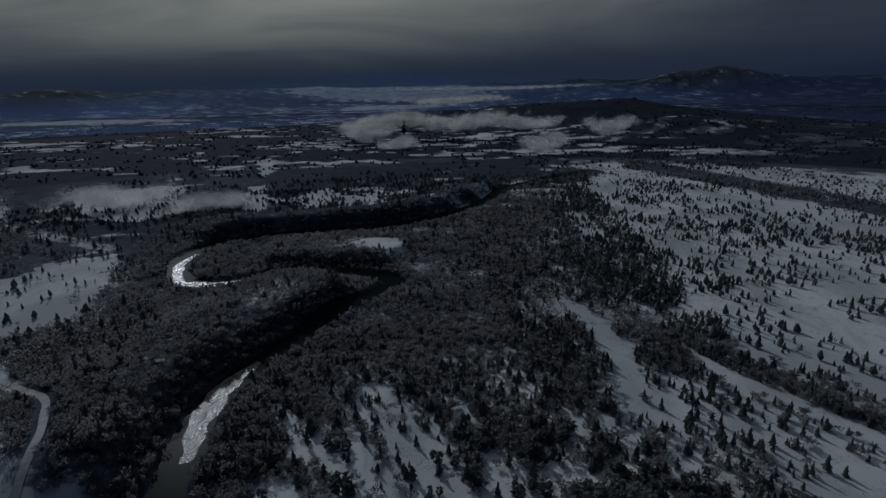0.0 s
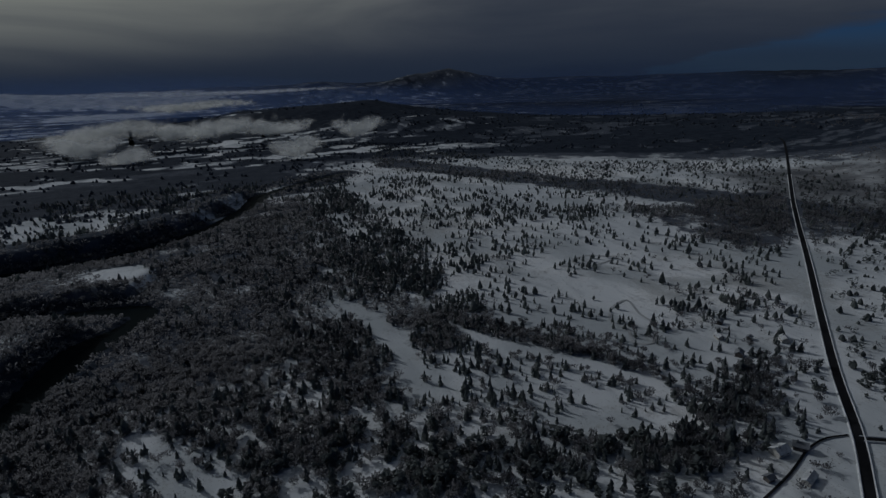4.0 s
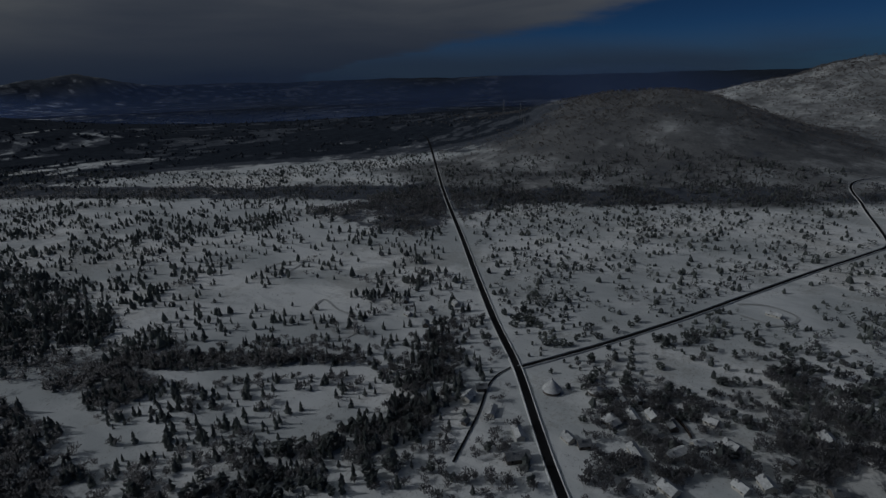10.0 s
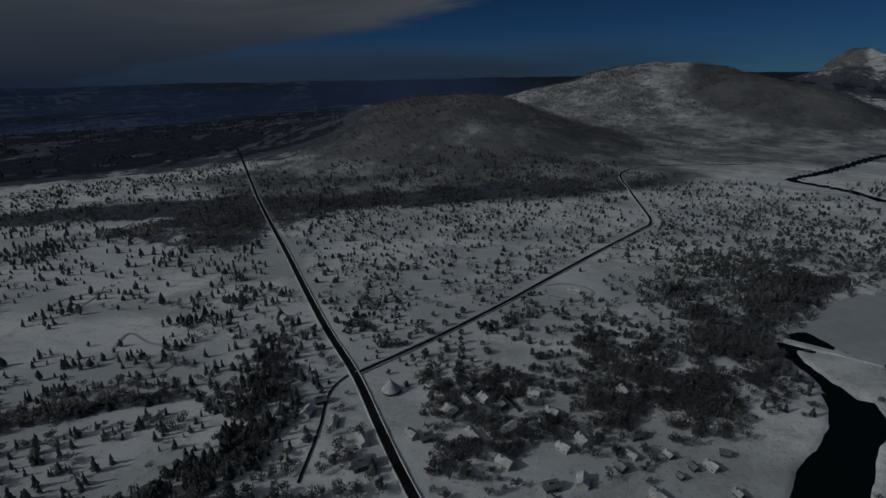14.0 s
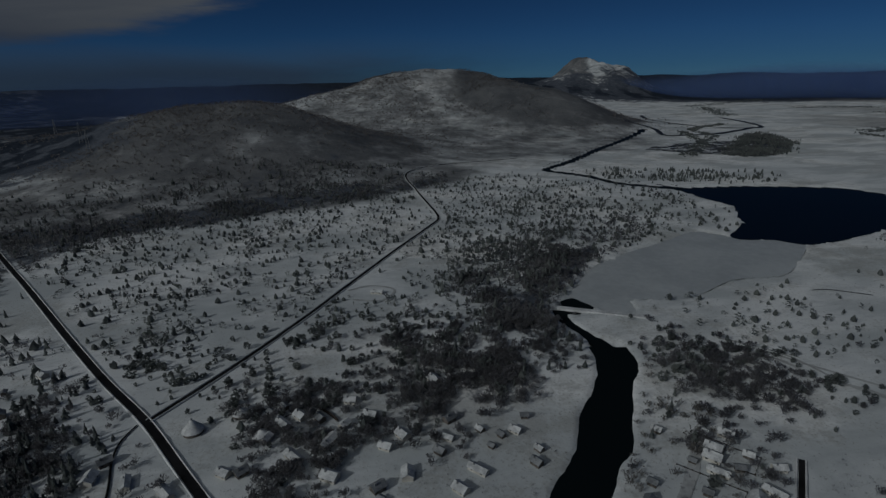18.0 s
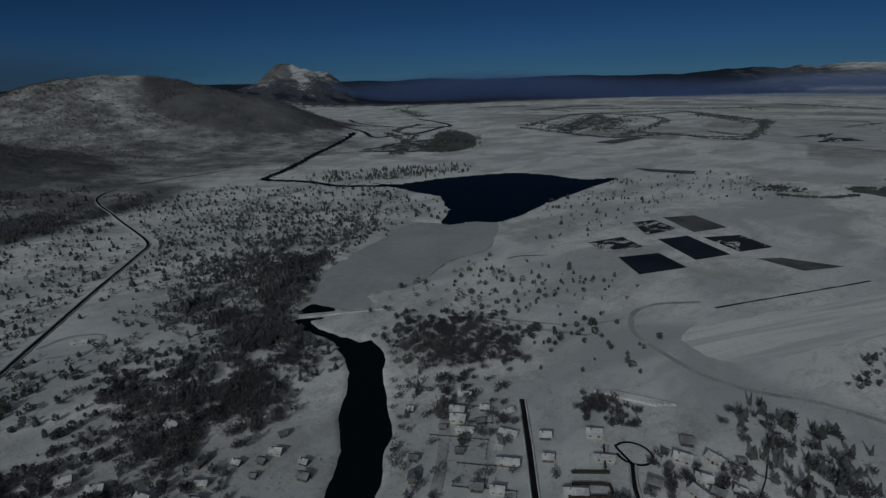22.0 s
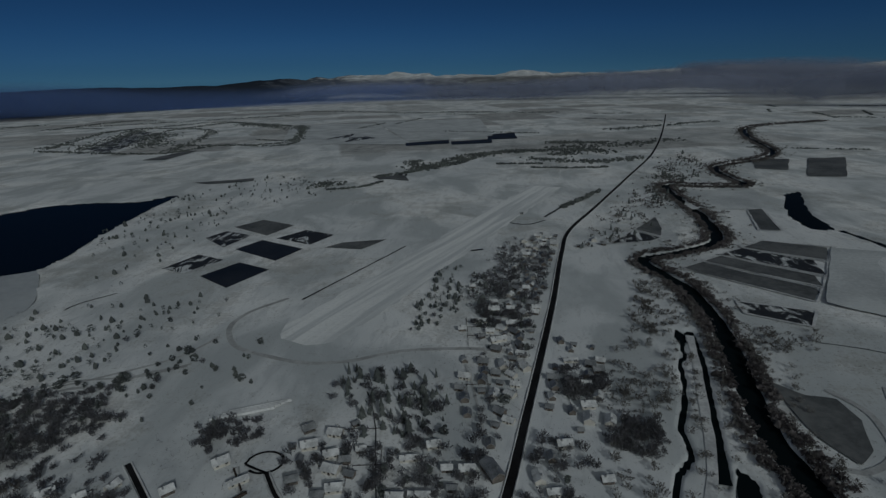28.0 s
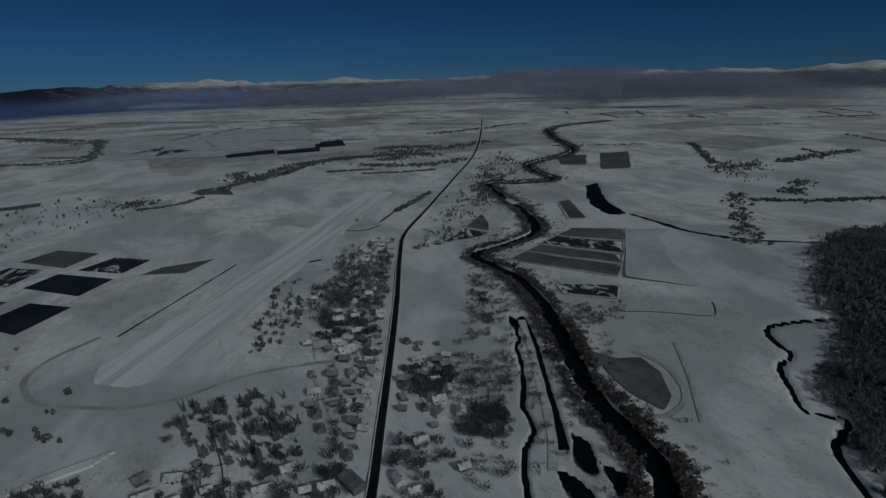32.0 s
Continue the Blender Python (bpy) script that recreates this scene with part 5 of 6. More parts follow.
# ---------------------------------------------------------------- roads' snow banks, tracks, fields, airstrip
def bank(line, off, wide, high, seed):
    """A ridge of ploughed snow beside a line."""
    t = np.gradient(line, axis=0)
    n = np.stack([-t[:, 1], t[:, 0]], 1) / (np.hypot(t[:, 0], t[:, 1])[:, None] + 1e-9)
    rows = []
    for side, lift in ((-1, 0.0), (-0.4, 0.75), (0.1, 1.0), (0.5, 0.6), (1, 0.0)):
        lump = 0.6 + 0.8 * value_noise(line[:, 0], line[:, 1], 5, seed)
        q = line + n * (off + wide * side * lump)[:, None]
        rows.append(np.column_stack([q, land(q[:, 0], q[:, 1]) + 0.15 + high * lift * lump]))
    m = len(line)
    f = [(k * m + i + 1, k * m + i, (k + 1) * m + i, (k + 1) * m + i + 1) for k in range(4) for i in range(m - 1)]
    ob = new("snow_bank", mesh_of("snow_bank", np.concatenate(rows), f, BERM, True))
    return tagged(ob, "long ridge of ploughed snow beside the road", "snow bank", kind="structure")


for line, off in ((ROAD_N, 2.3), (ROAD_S, 2.2), (ROAD_E, 1.75), (LANE_S, 1.6), (LANE_L, 1.3)):
    fineline = curve_points(line[::2], 3.0)
    fineline = fineline[np.hypot(fineline[:, 0], fineline[:, 1]) < 900]
    for side in (-1, 1):
        bank(fineline, off * side, 0.5, 0.6, 5 + side)

TRACKS = [
        ([(150, -345), (156, -337), (168, -321), (171, -300), (163, -283), (150, -270), (123, -260), (103, -256), (81, -260), (56, -272), (21, -277), (-8, -276)], 1.6, "curved track at the end of the airstrip"),
        ([(244, -207), (221, -223), (202, -227), (190, -240), (171, -249)], 1.2, "trodden snow track across the meadow"),
        ([(247, -214), (212, -235), (182, -259), (171, -285)], 1.0, "trodden snow track across the meadow"),
        ([(176, -143), (149, -119), (130, -99)], 2.2, "snowy street between the gardens"),
        ([(20, -270), (12, -235), (6, -201)], 0.6, "narrow footpath through deep snow"),
        ([(-186, -248), (-170, -212), (-152, -178)], 0.8, "narrow footpath through deep snow"),
        ([(-112, -300), (-104, -262), (-94, -222), (-86, -190), (-76, -165)], 2.0, "pale track along the crest of the dyke")]
TRACKS += [([(-132, -190), (-140, -186), (-158, -198), (-166, -225), (-158, -245)], 1.5, "snowy bank track round the pond"),
        ([(316, 330), (300, 345), (285, 345), (276, 335), (284, 325), (300, 325), (316, 330)], 1.1, "round trodden track in the meadow"),
        ([(380, 5), (386, -12), (374, -29), (356, -19), (362, 2)], 1.0, "trodden track round a farm yard"),
        ([(106, -169), (105, -173), (98, -159)], 0.5, "narrow path beside the lane")]
TRACKS += [([(238, 251), (225, 235), (227, 223), (218, 209), (227, 203), (246, 221), (249, 235), (258, 257), (238, 251)], 0.9, "curved trodden track in the meadow"),
           ([(253, -207), (228, -229), (191, -237), (170, -252)], 0.8, "trodden track beside the orchard")]
for pts, half, label in TRACKS:
    tagged(ribbon("track", curve_points(pts, 4), half, BERM if "dyke" in label else TRACK, 0.32, 0.5, 8), label, "track", kind="structure")
DARKLINES = [([(139, -343), (119, -390), (86, -471)], 0.8), ([(65, -230), (61, -222), (58, -213), (54, -200), (51, -186), (45, -160)], 0.25),
             ([(-180, -294), (-200, -287), (-227, -272), (-236, -278), (-242, -289)], 0.35), ([(-49, -578), (-70, -620)], 1.4),
             ([(-10, -554), (-30, -547), (-49, -565)], 0.9), ([(14, -463), (31, -457)], 2.0),
             ([(285, -350), (300, -330), (302, -318)], 0.5)]
for pts, half in DARKLINES:
    tagged(ribbon("drain", curve_points(pts, 3), half, PONDM, 0.33, 0.9, 3), "thin dark drain cutting through the snow", "drain", kind="structure")
loop = [(95 + 7.5 * math.cos(a), -176 + 6.5 * math.sin(a)) for a in np.linspace(0.9, 6.6, 22)]
tagged(ribbon("road", curve_points(loop + [(92, -170)], 2), 0.55, ASPHALT, 0.46, 0.2), "small turning loop of cleared dark lane", "road", kind="structure")

def rolled_snow():
    """Snow smoothed in long swathes along the strip."""
    m, n, p, where = material("rolled_snow", 0.8, 0.0, 0.05)
    across, along = n.dot(where, (0.925, -0.379, 0.0)), n.dot(where, (0.379, 0.925, 0.0))
    both = n.add("ShaderNodeCombineXYZ")
    n.put(both.inputs[0], n.math("MULTIPLY", across, 1 / 8))
    n.put(both.inputs[1], n.math("MULTIPLY", along, 1 / 160))
    swathe = n.noise(both.outputs[0], 1.0, 4.0, 0.6, 0.2)
    grain = n.noise(where, 1 / 2.2, 4.0, 0.7)
    c = n.mix(n.step(swathe, 0.36, 0.64), rgb(0.60, 0.62, 0.63), rgb(0.86, 0.87, 0.86))
    n.put(p.inputs["Base Color"], n.mix(n.step(grain, 0.45, 0.75, 0.0, 0.3), c, rgb(0.42, 0.42, 0.41)))
    relief(n, p, n.math("ADD", swathe, n.math("MULTIPLY", grain, 0.3)), 0.4, 0.5)
    return m


ROLLED = rolled_snow()
# the airstrip: a broad, smooth, rolled strip
STRIP = curve_points([(122, -280), (84, -368), (10, -560), (-65, -745)], 6)
tagged(ribbon("airstrip", STRIP, 22.0 * np.clip(np.arange(len(STRIP)) / 5 + 0.2, 0, 1) ** 0.5,
              ROLLED, 0.36, 0.25), "wide smooth snow covered grass airstrip", "airstrip", kind="structure")
# ponds and fields on the plain
FIELDS = [([(-145, -416), (-163, -430), (-223, -375), (-208, -352)], 0), ([(-166, -433), (-183, -447), (-237, -397), (-226, -378)], 0),
        ([(-186, -450), (-208, -467), (-257, -430), (-240, -400)], 3), ([(-211, -470), (-234, -489), (-281, -468), (-260, -433)], 0),
        ([(-159, -351), (-200, -336), (-187, -314), (-157, -332)], 3), ([(-100, -481), (-130, -524), (-150, -500), (-138, -489)], 3),
        ([(-133, -528), (-166, -578), (-160, -530), (-152, -506)], 0), ([(-157, -522), (-174, -517), (-160, -486), (-146, -491)], 1),
        ([(-239, -723), (-323, -701), (-288, -612), (-207, -610)], 1)]
FIELDS += [([(-427, -970), (-485, -966), (-432, -857), (-393, -875)], 0), ([(-518, -972), (-580, -976), (-483, -801), (-432, -804)], 0),
        ([(-271, -606), (-288, -612), (-267, -523), (-248, -527)], 0), ([(218, -1261), (122, -1321), (114, -1245), (208, -1210)], 2),
        ([(113, -1285), (19, -1321), (16, -1243), (106, -1222)], 2), ([(34, -1426), (-38, -1462), (-43, -1328), (26, -1312)], 2),
        ([(-134, -252), (-146, -240), (-158, -236), (-160, -220), (-152, -200), (-141, -191), (-134, -205)], 4), ([(700, -1812), (416, -1826), (198, -1236), (525, -1277)], 1),
        ([(431, -1893), (71, -1958), (16, -1395), (223, -1316)], 1)]
FIELDS += [([(1020, -576), (1064, -709), (1060, -880), (904, -805), (887, -692), (933, -641)], 3), ([(994, -1227), (1198, -1722), (1022, -1577), (880, -1148)], 3),
           ([(722, -1032), (705, -1176), (680, -1174), (674, -1034)], 0), ([(196, -841), (167, -867), (145, -849), (147, -808), (183, -804)], 3), ([(403, -1505), (451, -1358), (352, -1425), (313, -1380), (374, -1299)], 3)]
FIELDS += [([(-280, -466), (-323, -452), (-251, -313), (-212, -347)], 1), ([(473, -788), (390, -824), (380, -800), (440, -775)], 0),
        ([(197, -829), (149, -839), (133, -791), (189, -814)], 0)]
PALE = two_scale("thin_snow_field", (0.42, 0.44, 0.45), (0.64, 0.66, 0.66), 50, 3, 0.7, 0.3, 0.1)
for pts, kind in FIELDS:
    q = np.array(pts, float)
    wavy = curve_points(np.concatenate([q + (np.roll(q, -1, 0) - q) * t for t in (0.06, 0.5, 0.94)], 1).reshape(-1, 2), 10, True)
    wavy += 2.0 * np.column_stack([value_noise(wavy[:, 0], wavy[:, 1], 12, 6) - 0.5, value_noise(wavy[:, 0], wavy[:, 1], 12, 7) - 0.5])
    tagged(sheet("field", wavy, (FIELD, PALE, PONDM, DRIFTED, FIELD)[kind], 0.75 if np.hypot(*q[0]) > 1000 else 0.6),
           ("dark wet field between white banks", "field under thin grey snow", "flooded dark field framed by snow", "dark pond half drifted over with snow", "grey frozen pond fringed with reeds")[kind], "field", kind="structure")

# low snowy banks round the plots
for pts, kind in FIELDS:
    q = np.array(pts, float)
    if kind in (1, 2, 4) or np.hypot(*q[0]) > 800:
        continue
    q = q.mean(0) + (q - q.mean(0)) * 1.04
    rim = np.concatenate([a + (c - a) * np.linspace(0, 0.98, 14)[:, None] for a, c in zip(q, np.roll(q, -1, 0))])
    tagged(ribbon("dyke", rim, 1.0, BERM, 0.8, 0.9, 3), "low snow covered dyke round a plot", "dyke", kind="structure")

# hedges and lines of scrub on the far plain
HEDGES = [([(797, -1275), (532, -1317), (659, -1796)], 300, 5), ([(1110, -1243), (1257, -1664), (1179, -1849), (1021, -2005), (639, -1739)], 420, 8),
        ([(1089, -1195), (821, -1134), (726, -1143), (675, -1272), (504, -1278), (631, -1742)], 420, 7),
        ([(1020, -1501), (1062, -1741), (888, -1630), (747, -1174)], 300, 9), ([(155, -987), (124, -897), (71, -1029), (0, -1083), (-130, -1126)], 420, 9),
        ([(-766, -1040), (-632, -797)], 130, 4), ([(-497, -576), (-408, -462), (-348, -380)], 90, 6), ([(-493, -541), (-550, -518), (-640, -500)], 110, 4)]
HEDGES += [([(-734, -766), (-828, -799), (-950, -830)], 130, 8), ([(-602, -750), (-680, -760)], 70, 9), ([(900, -1900), (620, -1660)], 200, 25),
        ([(-120, -1160), (-260, -1180), (-380, -1270)], 200, 14), ([(-60, -1000), (-160, -960), (-260, -1000)], 160, 10),
        ([(1000, -700), (1160, -860), (1300, -900), (1420, -1080)], 260, 7), ([(900, -620), (1050, -760), (1250, -840)], 200, 8),
        ([(-300, -1500), (-620, -1700)], 160, 14), ([(300, -2300), (900, -2600)], 200, 20), ([(1500, -1900), (900, -2300)], 200, 16),
        ([(-200, -2200), (250, -2350)], 160, 20)]
HEDGES += [([(1571, -1795), (1573, -2031), (1501, -2185)], 200, 14), ([(2020, -2427), (1971, -2672), (1919, -2929)], 150, 22), ([(1904, -1776), (1867, -1912), (1800, -2017)], 120, 18),
           ([(1275, -1652), (1229, -1765), (1062, -1780), (996, -1974), (792, -1805)], 300, 9), ([(994, -1227), (1198, -1722)], 260, 22), ([(861, -1267), (1022, -1577)], 260, 26),
           ([(191, -821), (135, -879)], 60, 2.5), ([(240, -731), (197, -748), (175, -788)], 50, 1.5), ([(265, -770), (240, -775)], 40, 12),
           ([(138, -895), (85, -942), (41, -1034), (-27, -1113), (-78, -1108)], 260, 7), ([(4, -943), (-70, -943)], 50, 2), ([(-54, -903), (-133, -896), (-175, -903)], 70, 2.5)]
HEDGES += [([(-122, -1240), (-229, -1225)], 160, 14), ([(-115, -1050), (-161, -1120), (-205, -1080)], 200, 14), ([(-72, -621), (-131, -715)], 70, 2), ([(-640, -620), (-560, -560)], 50, 8),
           ([(2200, -1500), (2500, -2100)], 200, 25), ([(1700, -1300), (2100, -1500)], 200, 20)]
# field boundaries, mostly square to one another
for k in range(34):
    a, r = radians(rng.uniform(-142, -48)), rng.uniform(1150, 2700)
    x, y, turn, long = r * math.cos(a), r * math.sin(a), radians(-18 + 90 * (k % 2) + rng.normal(0, 6)), rng.uniform(60, 260)
    HEDGES.append(([(x, y), (x + long * math.cos(turn), y + long * math.sin(turn))], int(long / 5), rng.uniform(1.5, 6)))
HEDGE_PLANTS = []
for pts, n, reach in HEDGES:
    line = curve_points(pts, 4)
    n = int(n * 2.3)
    k = rng.integers(0, len(line), n)
    HEDGE_PLANTS.append(np.column_stack([line[k] + rng.normal(0, reach, (n, 2)), rng.uniform(1.2, 3.8, n), rng.uniform(1.0, 2.0, n)]))
HEDGE_PLANTS = np.concatenate(HEDGE_PLANTS)
HEDGE_PLANTS = HEDGE_PLANTS[clear_of_works(HEDGE_PLANTS[:, 0], HEDGE_PLANTS[:, 1])]
scatter("hedge_growth", [knob_mesh(s, 0.6, 5) for s in range(30, 34)] + [bush_mesh(16, 60, 0.5, 1.6)], HEDGE_PLANTS, NEEDLES, "dark hedges and scrub dividing the snowy fields")


# ---------------------------------------------------------------- buildings
def box(bm, x0, x1, y0, y1, z0, z1):
    m = Matrix.Translation(((x0 + x1) / 2, (y0 + y1) / 2, (z0 + z1) / 2)) @ Matrix.Diagonal((x1 - x0, y1 - y0, z1 - z0, 1))
    bmesh.ops.create_cube(bm, size=1, matrix=m)


def house(name, L, W, H, rise, wall_mat, roof_mat, label, group, chimney=True):
    """A gabled house: walls, two roof slopes, door, windows, chimney."""
    root = tagged(new(name), label, "house", group)
    bm = bmesh.new()
    ring = [(-L / 2, -W / 2), (L / 2, -W / 2), (L / 2, W / 2), (-L / 2, W / 2)]
    lo = [bm.verts.new((x, y, -0.3)) for x, y in ring]
    hi = [bm.verts.new((x, y, H)) for x, y in ring]
    tops = [bm.verts.new((-L / 2, 0, H + rise - 0.1)), bm.verts.new((L / 2, 0, H + rise - 0.1))]
    for k in (0, 2):
        bm.faces.new([lo[k], lo[k + 1], hi[k + 1], hi[k]])
    bm.faces.new([lo[1], lo[2], hi[2], tops[1], hi[1]])
    bm.faces.new([lo[3], lo[0], hi[0], tops[0], hi[3]])
    bm.faces.new(lo[::-1])
    part("wall", bm, wall_mat, root)
    o = 0.5
    for side in (-1, 1):
        bm = bmesh.new()
        slope = rise / (W / 2)
        q = [(-L / 2 - o, 0, H + rise), (L / 2 + o, 0, H + rise), (L / 2 + o, side * (W / 2 + o), H - o * slope), (-L / 2 - o, side * (W / 2 + o), H - o * slope)]
        a = [bm.verts.new(p) for p in q]
        b = [bm.verts.new((p[0], p[1], p[2] + 0.28)) for p in q]
        bm.faces.new(b if side < 0 else b[::-1])
        bm.faces.new(a[::-1] if side < 0 else a)
        for k in range(4):
            bm.faces.new([a[k], a[(k + 1) % 4], b[(k + 1) % 4], b[k]])
        bmesh.ops.recalc_face_normals(bm, faces=bm.faces[:])
        part("roof", bm, roof_mat, root)
    bm = bmesh.new()
    box(bm, -0.45, 0.45, -W / 2 - 0.06, -W / 2 + 0.05, 0.0, min(2.0, H - 0.05))
    part("door", bm, DARKWOOD, root, "dark wooden door")
    for x, y in ((-L * 0.3, -1), (L * 0.3, -1), (-L * 0.28, 1), (L * 0.28, 1)):
        bm = bmesh.new()
        s = y * W / 2
        box(bm, x - 0.5, x + 0.5, min(s, s + y * 0.06), max(s, s + y * 0.06), 0.85, H - 0.3)
        win = part("window", bm, DARKWOOD, root)
        bm = bmesh.new()
        box(bm, x - 0.4, x + 0.4, min(s + y * 0.06, s + y * 0.08), max(s + y * 0.06, s + y * 0.08), 0.95, H - 0.4)
        part("pane", bm, GLASS, win)
    if chimney:
        bm = bmesh.new()
        box(bm, L * 0.2, L * 0.2 + 0.6, 0.3, 0.9, H + rise * 0.5, H + rise + 0.9)
        part("chimney", bm, TIN, root, "grey metal chimney")
    return root


def round_hut(R, wall_h, rise, label):
    """A round shelter under a tall conical roof."""
    root = tagged(new("round_hut"), label, "hut", "round huts of the resort")
    bm = bmesh.new()
    bmesh.ops.create_cone(bm, segments=28, radius1=R * 0.9, radius2=R * 0.9, depth=wall_h + 0.4, cap_ends=True, matrix=Matrix.Translation((0, 0, wall_h / 2 - 0.2)))
    part("wall", bm, TIMBER, root)
    bm = bmesh.new()
    bmesh.ops.create_cone(bm, segments=36, radius1=R, radius2=0.35, depth=rise, cap_ends=True, matrix=Matrix.Translation((0, 0, wall_h + rise / 2)))
    part("roof", bm, ROOFSNOW, root, "conical snow covered roof")
    bm = bmesh.new()
    bmesh.ops.create_cone(bm, segments=12, radius1=0.5, radius2=0.2, depth=0.8, cap_ends=True, matrix=Matrix.Translation((0, 0, wall_h + rise + 0.3)))
    part("cap", bm, TIN, root, "small metal vent cap")
    bm = bmesh.new()
    box(bm, -0.6, 0.6, -R * 0.9 - 0.06, -R * 0.9 + 0.1, 0, 2.05)
    part("door", bm, DARKWOOD, root)
    return root


for x, y, R, rise, label in ((224, 76, 4.9, 5.2, "large round hut with a tall white conical roof"), (233, 57, 4.2, 2.4, "low round hut with a snowy conical roof"),
                             (214, 45, 4.4, 2.2, "wide round hut with a snowy conical roof")):
    hut = round_hut(R, 1.6, rise, label)
    hut.matrix_basis = pose(x, y, land_at(x, y), 0, 0, 200)

KINDS = [("cottage", 6.2, 4.6, 2.1, 1.4, PLASTER, ROOFSNOW, "small plastered cottage under a snow covered gable roof"),
         ("cabin", 4.6, 3.6, 2.0, 1.2, TIMBER, TIN, "dark timber cabin with a weathered tin roof"),
         ("long_house", 10.4, 4.4, 2.2, 1.2, PLASTER, ROOFSNOW, "long low house with a white snow covered roof"),
         ("shed", 3.2, 2.6, 1.8, 0.7, TIMBER, TIN, "small timber shed with a bare tin roof"),
         ("barn", 10.5, 5.5, 2.8, 1.7, TIMBER, TIN, "long dark barn with a weathered tin roof"),
         ("farm_cabin", 4.8, 3.8, 2.0, 1.3, TIMBER, ROOFSNOW, "timber cabin with patchy snow on its roof")]
PROTO = {}
for k, (x, y, kind, turn) in enumerate(HOUSES):
    m = pose(x, y, land_at(x, y) + 0.05, 0, 0, turn) @ Matrix.Scale(0.84 + 0.26 * ((k * 37) % 11) / 10, 4)
    name, L, W, H, rise, wall, roof, label = KINDS[kind]
    if kind not in PROTO:
        PROTO[kind] = house(name, L, W, H, rise, wall, roof, label, "houses of the village", kind != 3)
        PROTO[kind].matrix_basis = m
    else:
        copy_thing(PROTO[kind], m)


# ---------------------------------------------------------------- weir, masts, greenhouse rows, garden walls
def strip_wall(name, pts, half, high, mat, label, category):
    """A low wall or bank with a flat top along a line."""
    line = curve_points(pts, 3)
    t = np.gradient(line, axis=0)
    n = np.stack([-t[:, 1], t[:, 0]], 1) / (np.hypot(t[:, 0], t[:, 1])[:, None] + 1e-9)
    rows = []
    for side, top in ((-1.15, 0), (-1, 1), (1, 1), (1.15, 0)):
        q = line + n * half * side
        rows.append(np.column_stack([q, land(q[:, 0], q[:, 1]) + (high if top else -2.0)]))
    k = len(line)
    f = [(a * k + i + 1, a * k + i, (a + 1) * k + i, (a + 1) * k + i + 1) for a in range(3) for i in range(k - 1)]
    return tagged(new(name, mesh_of(name, np.concatenate(rows), f, mat)), label, category)


strip_wall("weir", [(315, -133), (303, -154), (287, -183)], 1.9, 0.9, BERM, "low weir dam across the lake outlet, covered in snow", "weir")
for pts in ([(105, -148), (95, -159)], [(101, -143), (91, -153), (87, -148)], [(97, -136), (87, -148), (82, -141)], [(106, -171), (97, -159)],
            [(241, 30), (225, 16), (218, 12)]):
    strip_wall("garden_wall", pts, 0.35, 1.1, DARKWOOD, "dark low wall enclosing a snowy yard", "wall")


def mast(label):
    """A lattice pylon with three pairs of arms."""
    root = tagged(new("pylon"), label, "pylon", "pylons on the hillside")
    bm = bmesh.new()
    for sx, sy in ((-1, -1), (1, -1), (1, 1), (-1, 1)):
        bmesh.ops.create_cone(bm, segments=4, radius1=0.35, radius2=0.25, depth=36, cap_ends=True,
                              matrix=Matrix.Translation((sx * 1.7, sy * 1.7, 17)) @ Matrix.Rotation(sy * 0.07, 4, "X") @ Matrix.Rotation(-sx * 0.07, 4, "Y"))
    for z in range(3, 34, 4):
        w = 3.0 * (1 - z / 44)
        for turn in range(4):
            bmesh.ops.create_cone(bm, segments=4, radius1=0.16, radius2=0.16, depth=2.3 * w, cap_ends=True,
                                  matrix=Matrix.Rotation(turn * math.pi / 2, 4, "Z") @ Matrix.Translation((0, w, z)) @ Matrix.Rotation(1.15, 4, "Y"))
    part("lattice", bm, TIN, root)
    for z, wide in ((25, 6), (29, 5), (33, 4)):
        bm = bmesh.new()
        box(bm, -wide, wide, -0.3, 0.3, z - 0.3, z + 0.3)
        part("arm", bm, TIN, root)
    return root


first = mast("tall grey lattice power pylon on the slope")
for k, (x, y) in enumerate(((1052, 447), (980, 408), (1326, 610))):
    m = pose(x, y, land_at(x, y) - 0.5, 0, 0, 20)
    if k:
        copy_thing(first, m)
    else:
        first.matrix_basis = m

for k in range(4):
    root = tagged(new("greenhouse_tunnel"), "long low tunnel covered in striped snow", "tunnel", "tunnels in the meadow")
    bm = bmesh.new()
    bmesh.ops.create_cone(bm, segments=16, radius1=1.1, radius2=1.1, depth=29, cap_ends=True, matrix=Matrix.Rotation(math.pi / 2, 4, "Y"))
    bmesh.ops.bisect_plane(bm, geom=bm.verts[:] + bm.edges[:] + bm.faces[:], plane_co=(0, 0, 0), plane_no=(0, 0, -1), clear_outer=True)
    part("cover", bm, BERM, root)
    for e in (-1, 1):
        bm = bmesh.new()
        box(bm, e * 14.5 - 0.08, e * 14.5 + 0.08, -0.5, 0.5, 0, 0.95)
        part("end_door", bm, TIMBER, root)
    root.matrix_basis = pose(116.5 + 0.9 * (k - 1.5) * 2.2, -211 + 2.3 * (k - 1.5), 0.45 + land_at(116, -211), 0, 0, 204)


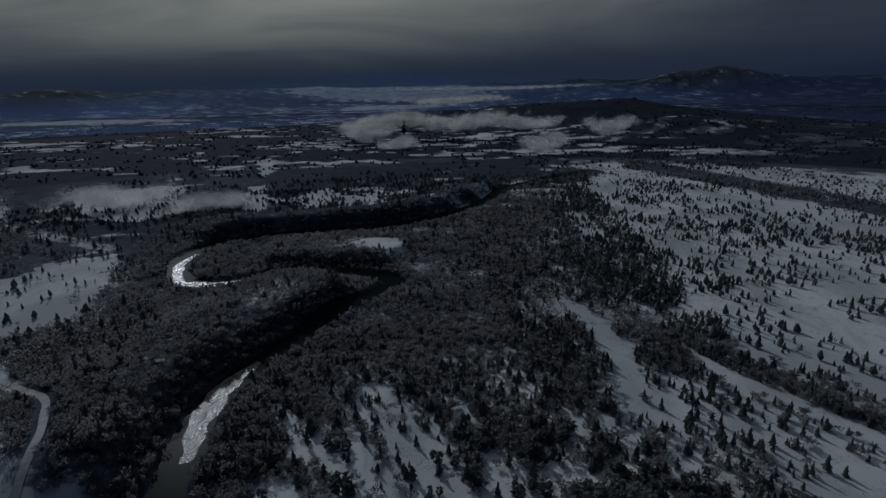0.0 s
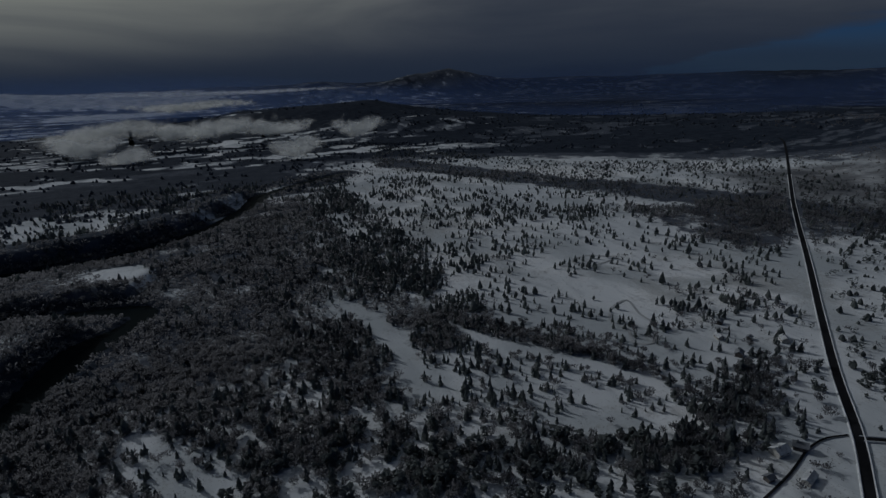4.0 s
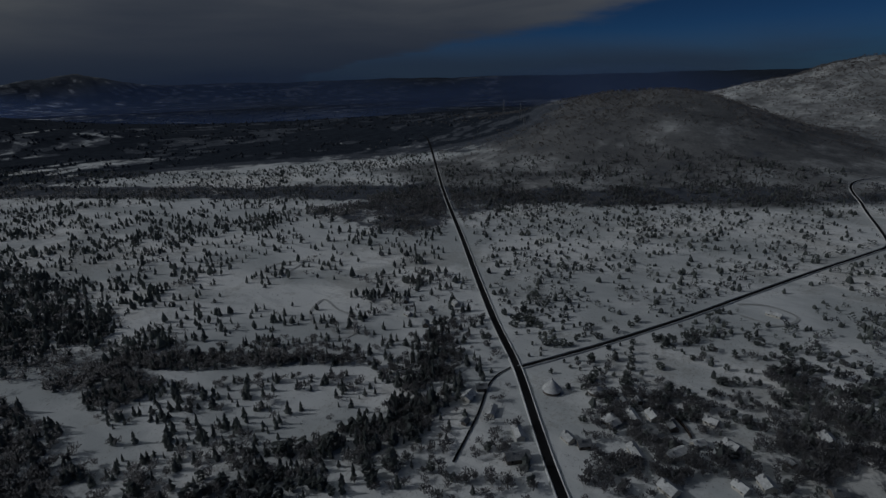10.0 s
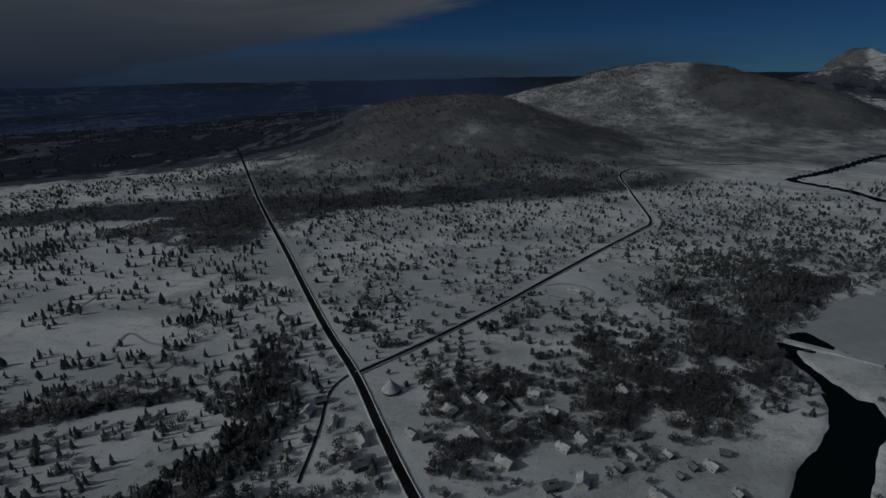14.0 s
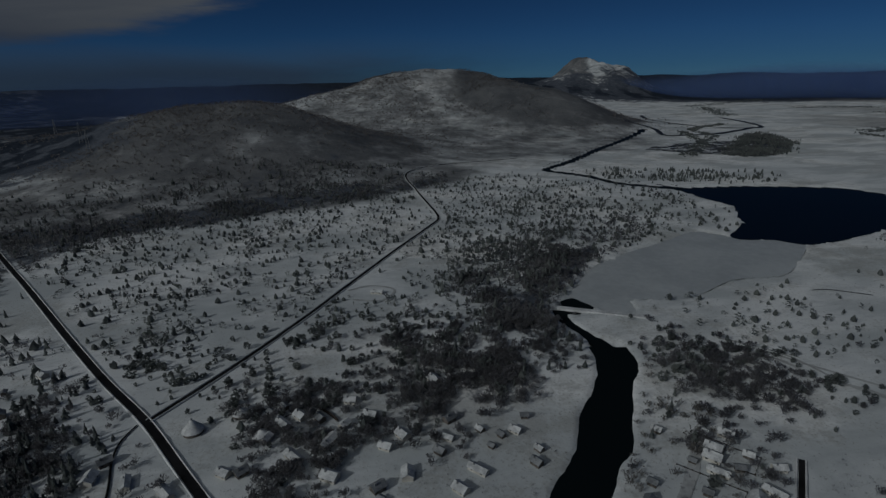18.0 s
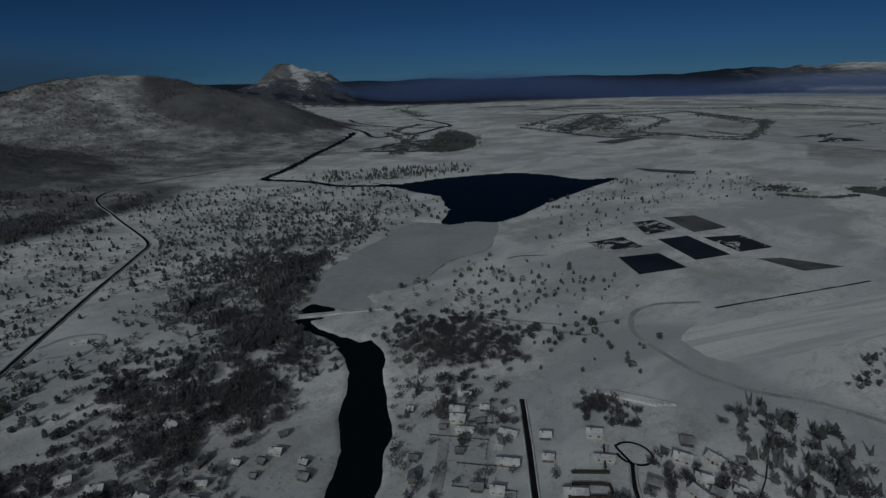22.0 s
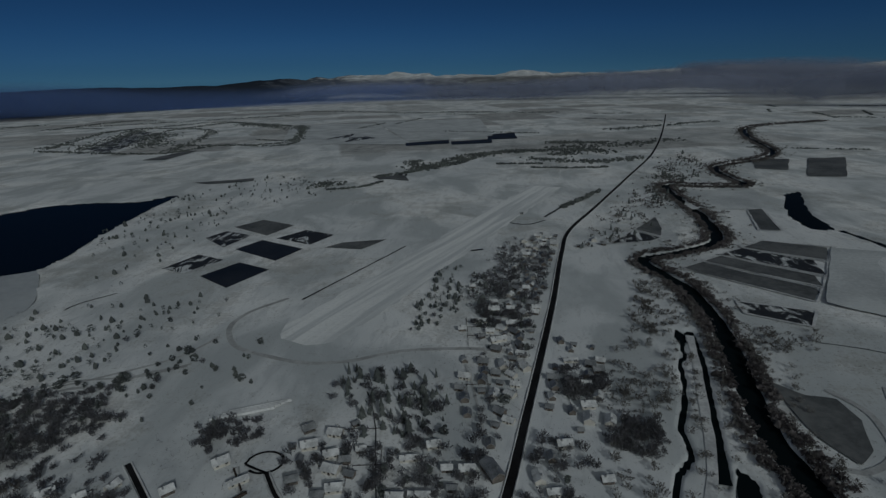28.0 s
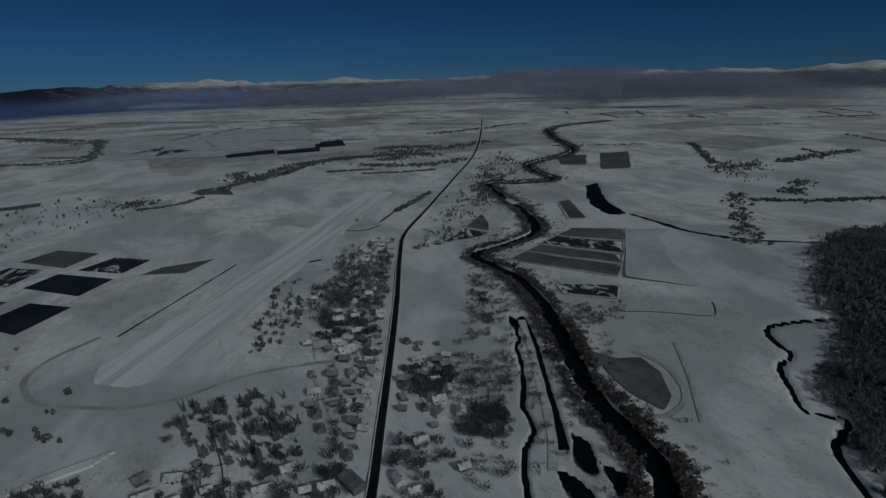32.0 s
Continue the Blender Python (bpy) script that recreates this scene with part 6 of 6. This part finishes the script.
# plank fences round the gardens
def fence(x, y, turn, length, label):
    """Posts with a plank rail."""
    root = tagged(new("fence"), label, "fence", "garden fences")
    bm = bmesh.new()
    box(bm, 0, length, -0.06, 0.06, 0.48, 0.72)
    part("rail", bm, DARKWOOD, root)
    for k in range(int(length / 3) + 1):
        bm = bmesh.new()
        box(bm, k * 3 - 0.1, k * 3 + 0.1, -0.16, -0.06, -0.3, 1.05)
        part("post", bm, DARKWOOD, root)
    root.matrix_basis = pose(x, y, land_at(x, y), 0, 0, turn)


for cx, cy, turn, rows, cols in ((150, -138, 41, 3, 3), (122, -116, 41, 2, 2), (60, -182, 8, 2, 3), (-2, -240, 96, 2, 3), (-40, -235, 96, 2, 3), (6, -300, 95, 3, 2), (228, 32, 118, 2, 2)):
    c, s = math.cos(radians(turn)), math.sin(radians(turn))
    for i in range(rows):
        for j in range(cols):
            u, v = (i - rows / 2) * 13 + rng.uniform(-1, 1), (j - cols / 2) * 12 + rng.uniform(-1, 1)
            for dt in (0, 90) if (i + 2 * j) % 3 else (0,):
                fx, fy = cx + u * c - v * s, cy + u * s + v * c
                ends = np.array([[fx, fy], [fx + 12 * math.cos(radians(turn + dt)), fy + 12 * math.sin(radians(turn + dt))]])
                if all(line_distance(ends[:, 0], ends[:, 1], road).min() > 4 for road in (ROAD_N, ROAD_S, LANE_S, LANE_L)):
                    fence(fx, fy, turn + dt, 12.0, "dark plank fence round a snowy garden")


# ---------------------------------------------------------------- low clouds over the northern woods and mist on the far plain
def cloud(name, cx, cy, z, wide, high, mat, layers, gap, label):
    """A soft bank: several thin, lumpy veils one behind the other."""
    out = np.array([cx, cy]) / math.hypot(cx, cy)
    side = np.array([-out[1], out[0]])
    vs, fs, body = [], [], []
    nu, nv = 36, 10
    for k in range(layers):
        base = k * nu * nv
        for j in range(nv):
            for i in range(nu):
                u, v = 2 * i / (nu - 1) - 1, 2 * j / (nv - 1) - 1
                bulge = (1 - u * u) * (1 - v * v) * gap
                p = np.array([cx, cy]) + side * u * wide + out * (gap * (k - layers / 2) - bulge + gap * 0.8 * math.sin(5 * u + 2 * k))
                vs.append((p[0], p[1], z + v * high))
                body.append(max(0.0, 1 - u * u - (v - 0.25 * math.sin(4 * u + cx)) ** 2 * 1.3))
        fs += [(base + j * nu + i, base + j * nu + i + 1, base + (j + 1) * nu + i + 1, base + (j + 1) * nu + i) for j in range(nv - 1) for i in range(nu - 1)]
    ob = new(name, mesh_of(name, vs, fs, mat, True))
    at = ob.data.attributes.new("body", "FLOAT", "POINT")
    at.data.foreach_set("value", np.array(body, np.float32))
    return tagged(ob, label, "cloud", kind="stuff")


for x, y, z, wide, high in ((-130, 1500, 48, 190, 30), (60, 1480, 46, 170, 30), (200, 1450, 44, 130, 24), (-190, 1420, 26, 90, 30), (400, 1330, 42, 75, 28),
                            (205, 1130, 26, 62, 26), (-440, 700, 16, 90, 20), (-300, 680, 12, 70, 14), (60, 2300, 75, 260, 24), (-110, 1300, 10, 60, 26), (250, 3300, 105, 800, 16)):
    cloud("low_cloud", x, y, z, wide, high, MIST, 4, 12, "drifting patch of pale low cloud over dark woods")
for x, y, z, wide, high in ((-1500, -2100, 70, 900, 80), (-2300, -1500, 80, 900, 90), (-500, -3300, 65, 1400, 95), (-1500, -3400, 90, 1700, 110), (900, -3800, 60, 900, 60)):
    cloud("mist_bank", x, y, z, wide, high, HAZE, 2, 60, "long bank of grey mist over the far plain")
# added see-through blue sheets that tint the far land like aerial haze
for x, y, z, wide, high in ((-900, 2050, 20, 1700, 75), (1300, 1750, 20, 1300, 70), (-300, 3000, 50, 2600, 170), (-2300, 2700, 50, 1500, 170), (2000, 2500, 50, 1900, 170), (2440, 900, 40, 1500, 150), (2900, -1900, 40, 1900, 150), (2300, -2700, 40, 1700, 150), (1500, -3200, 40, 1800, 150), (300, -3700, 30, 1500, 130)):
    cloud("haze_bank", x, y, z, wide, high, VEIL, 1, 40, "thin blue veil standing in for aerial haze over the distant land")
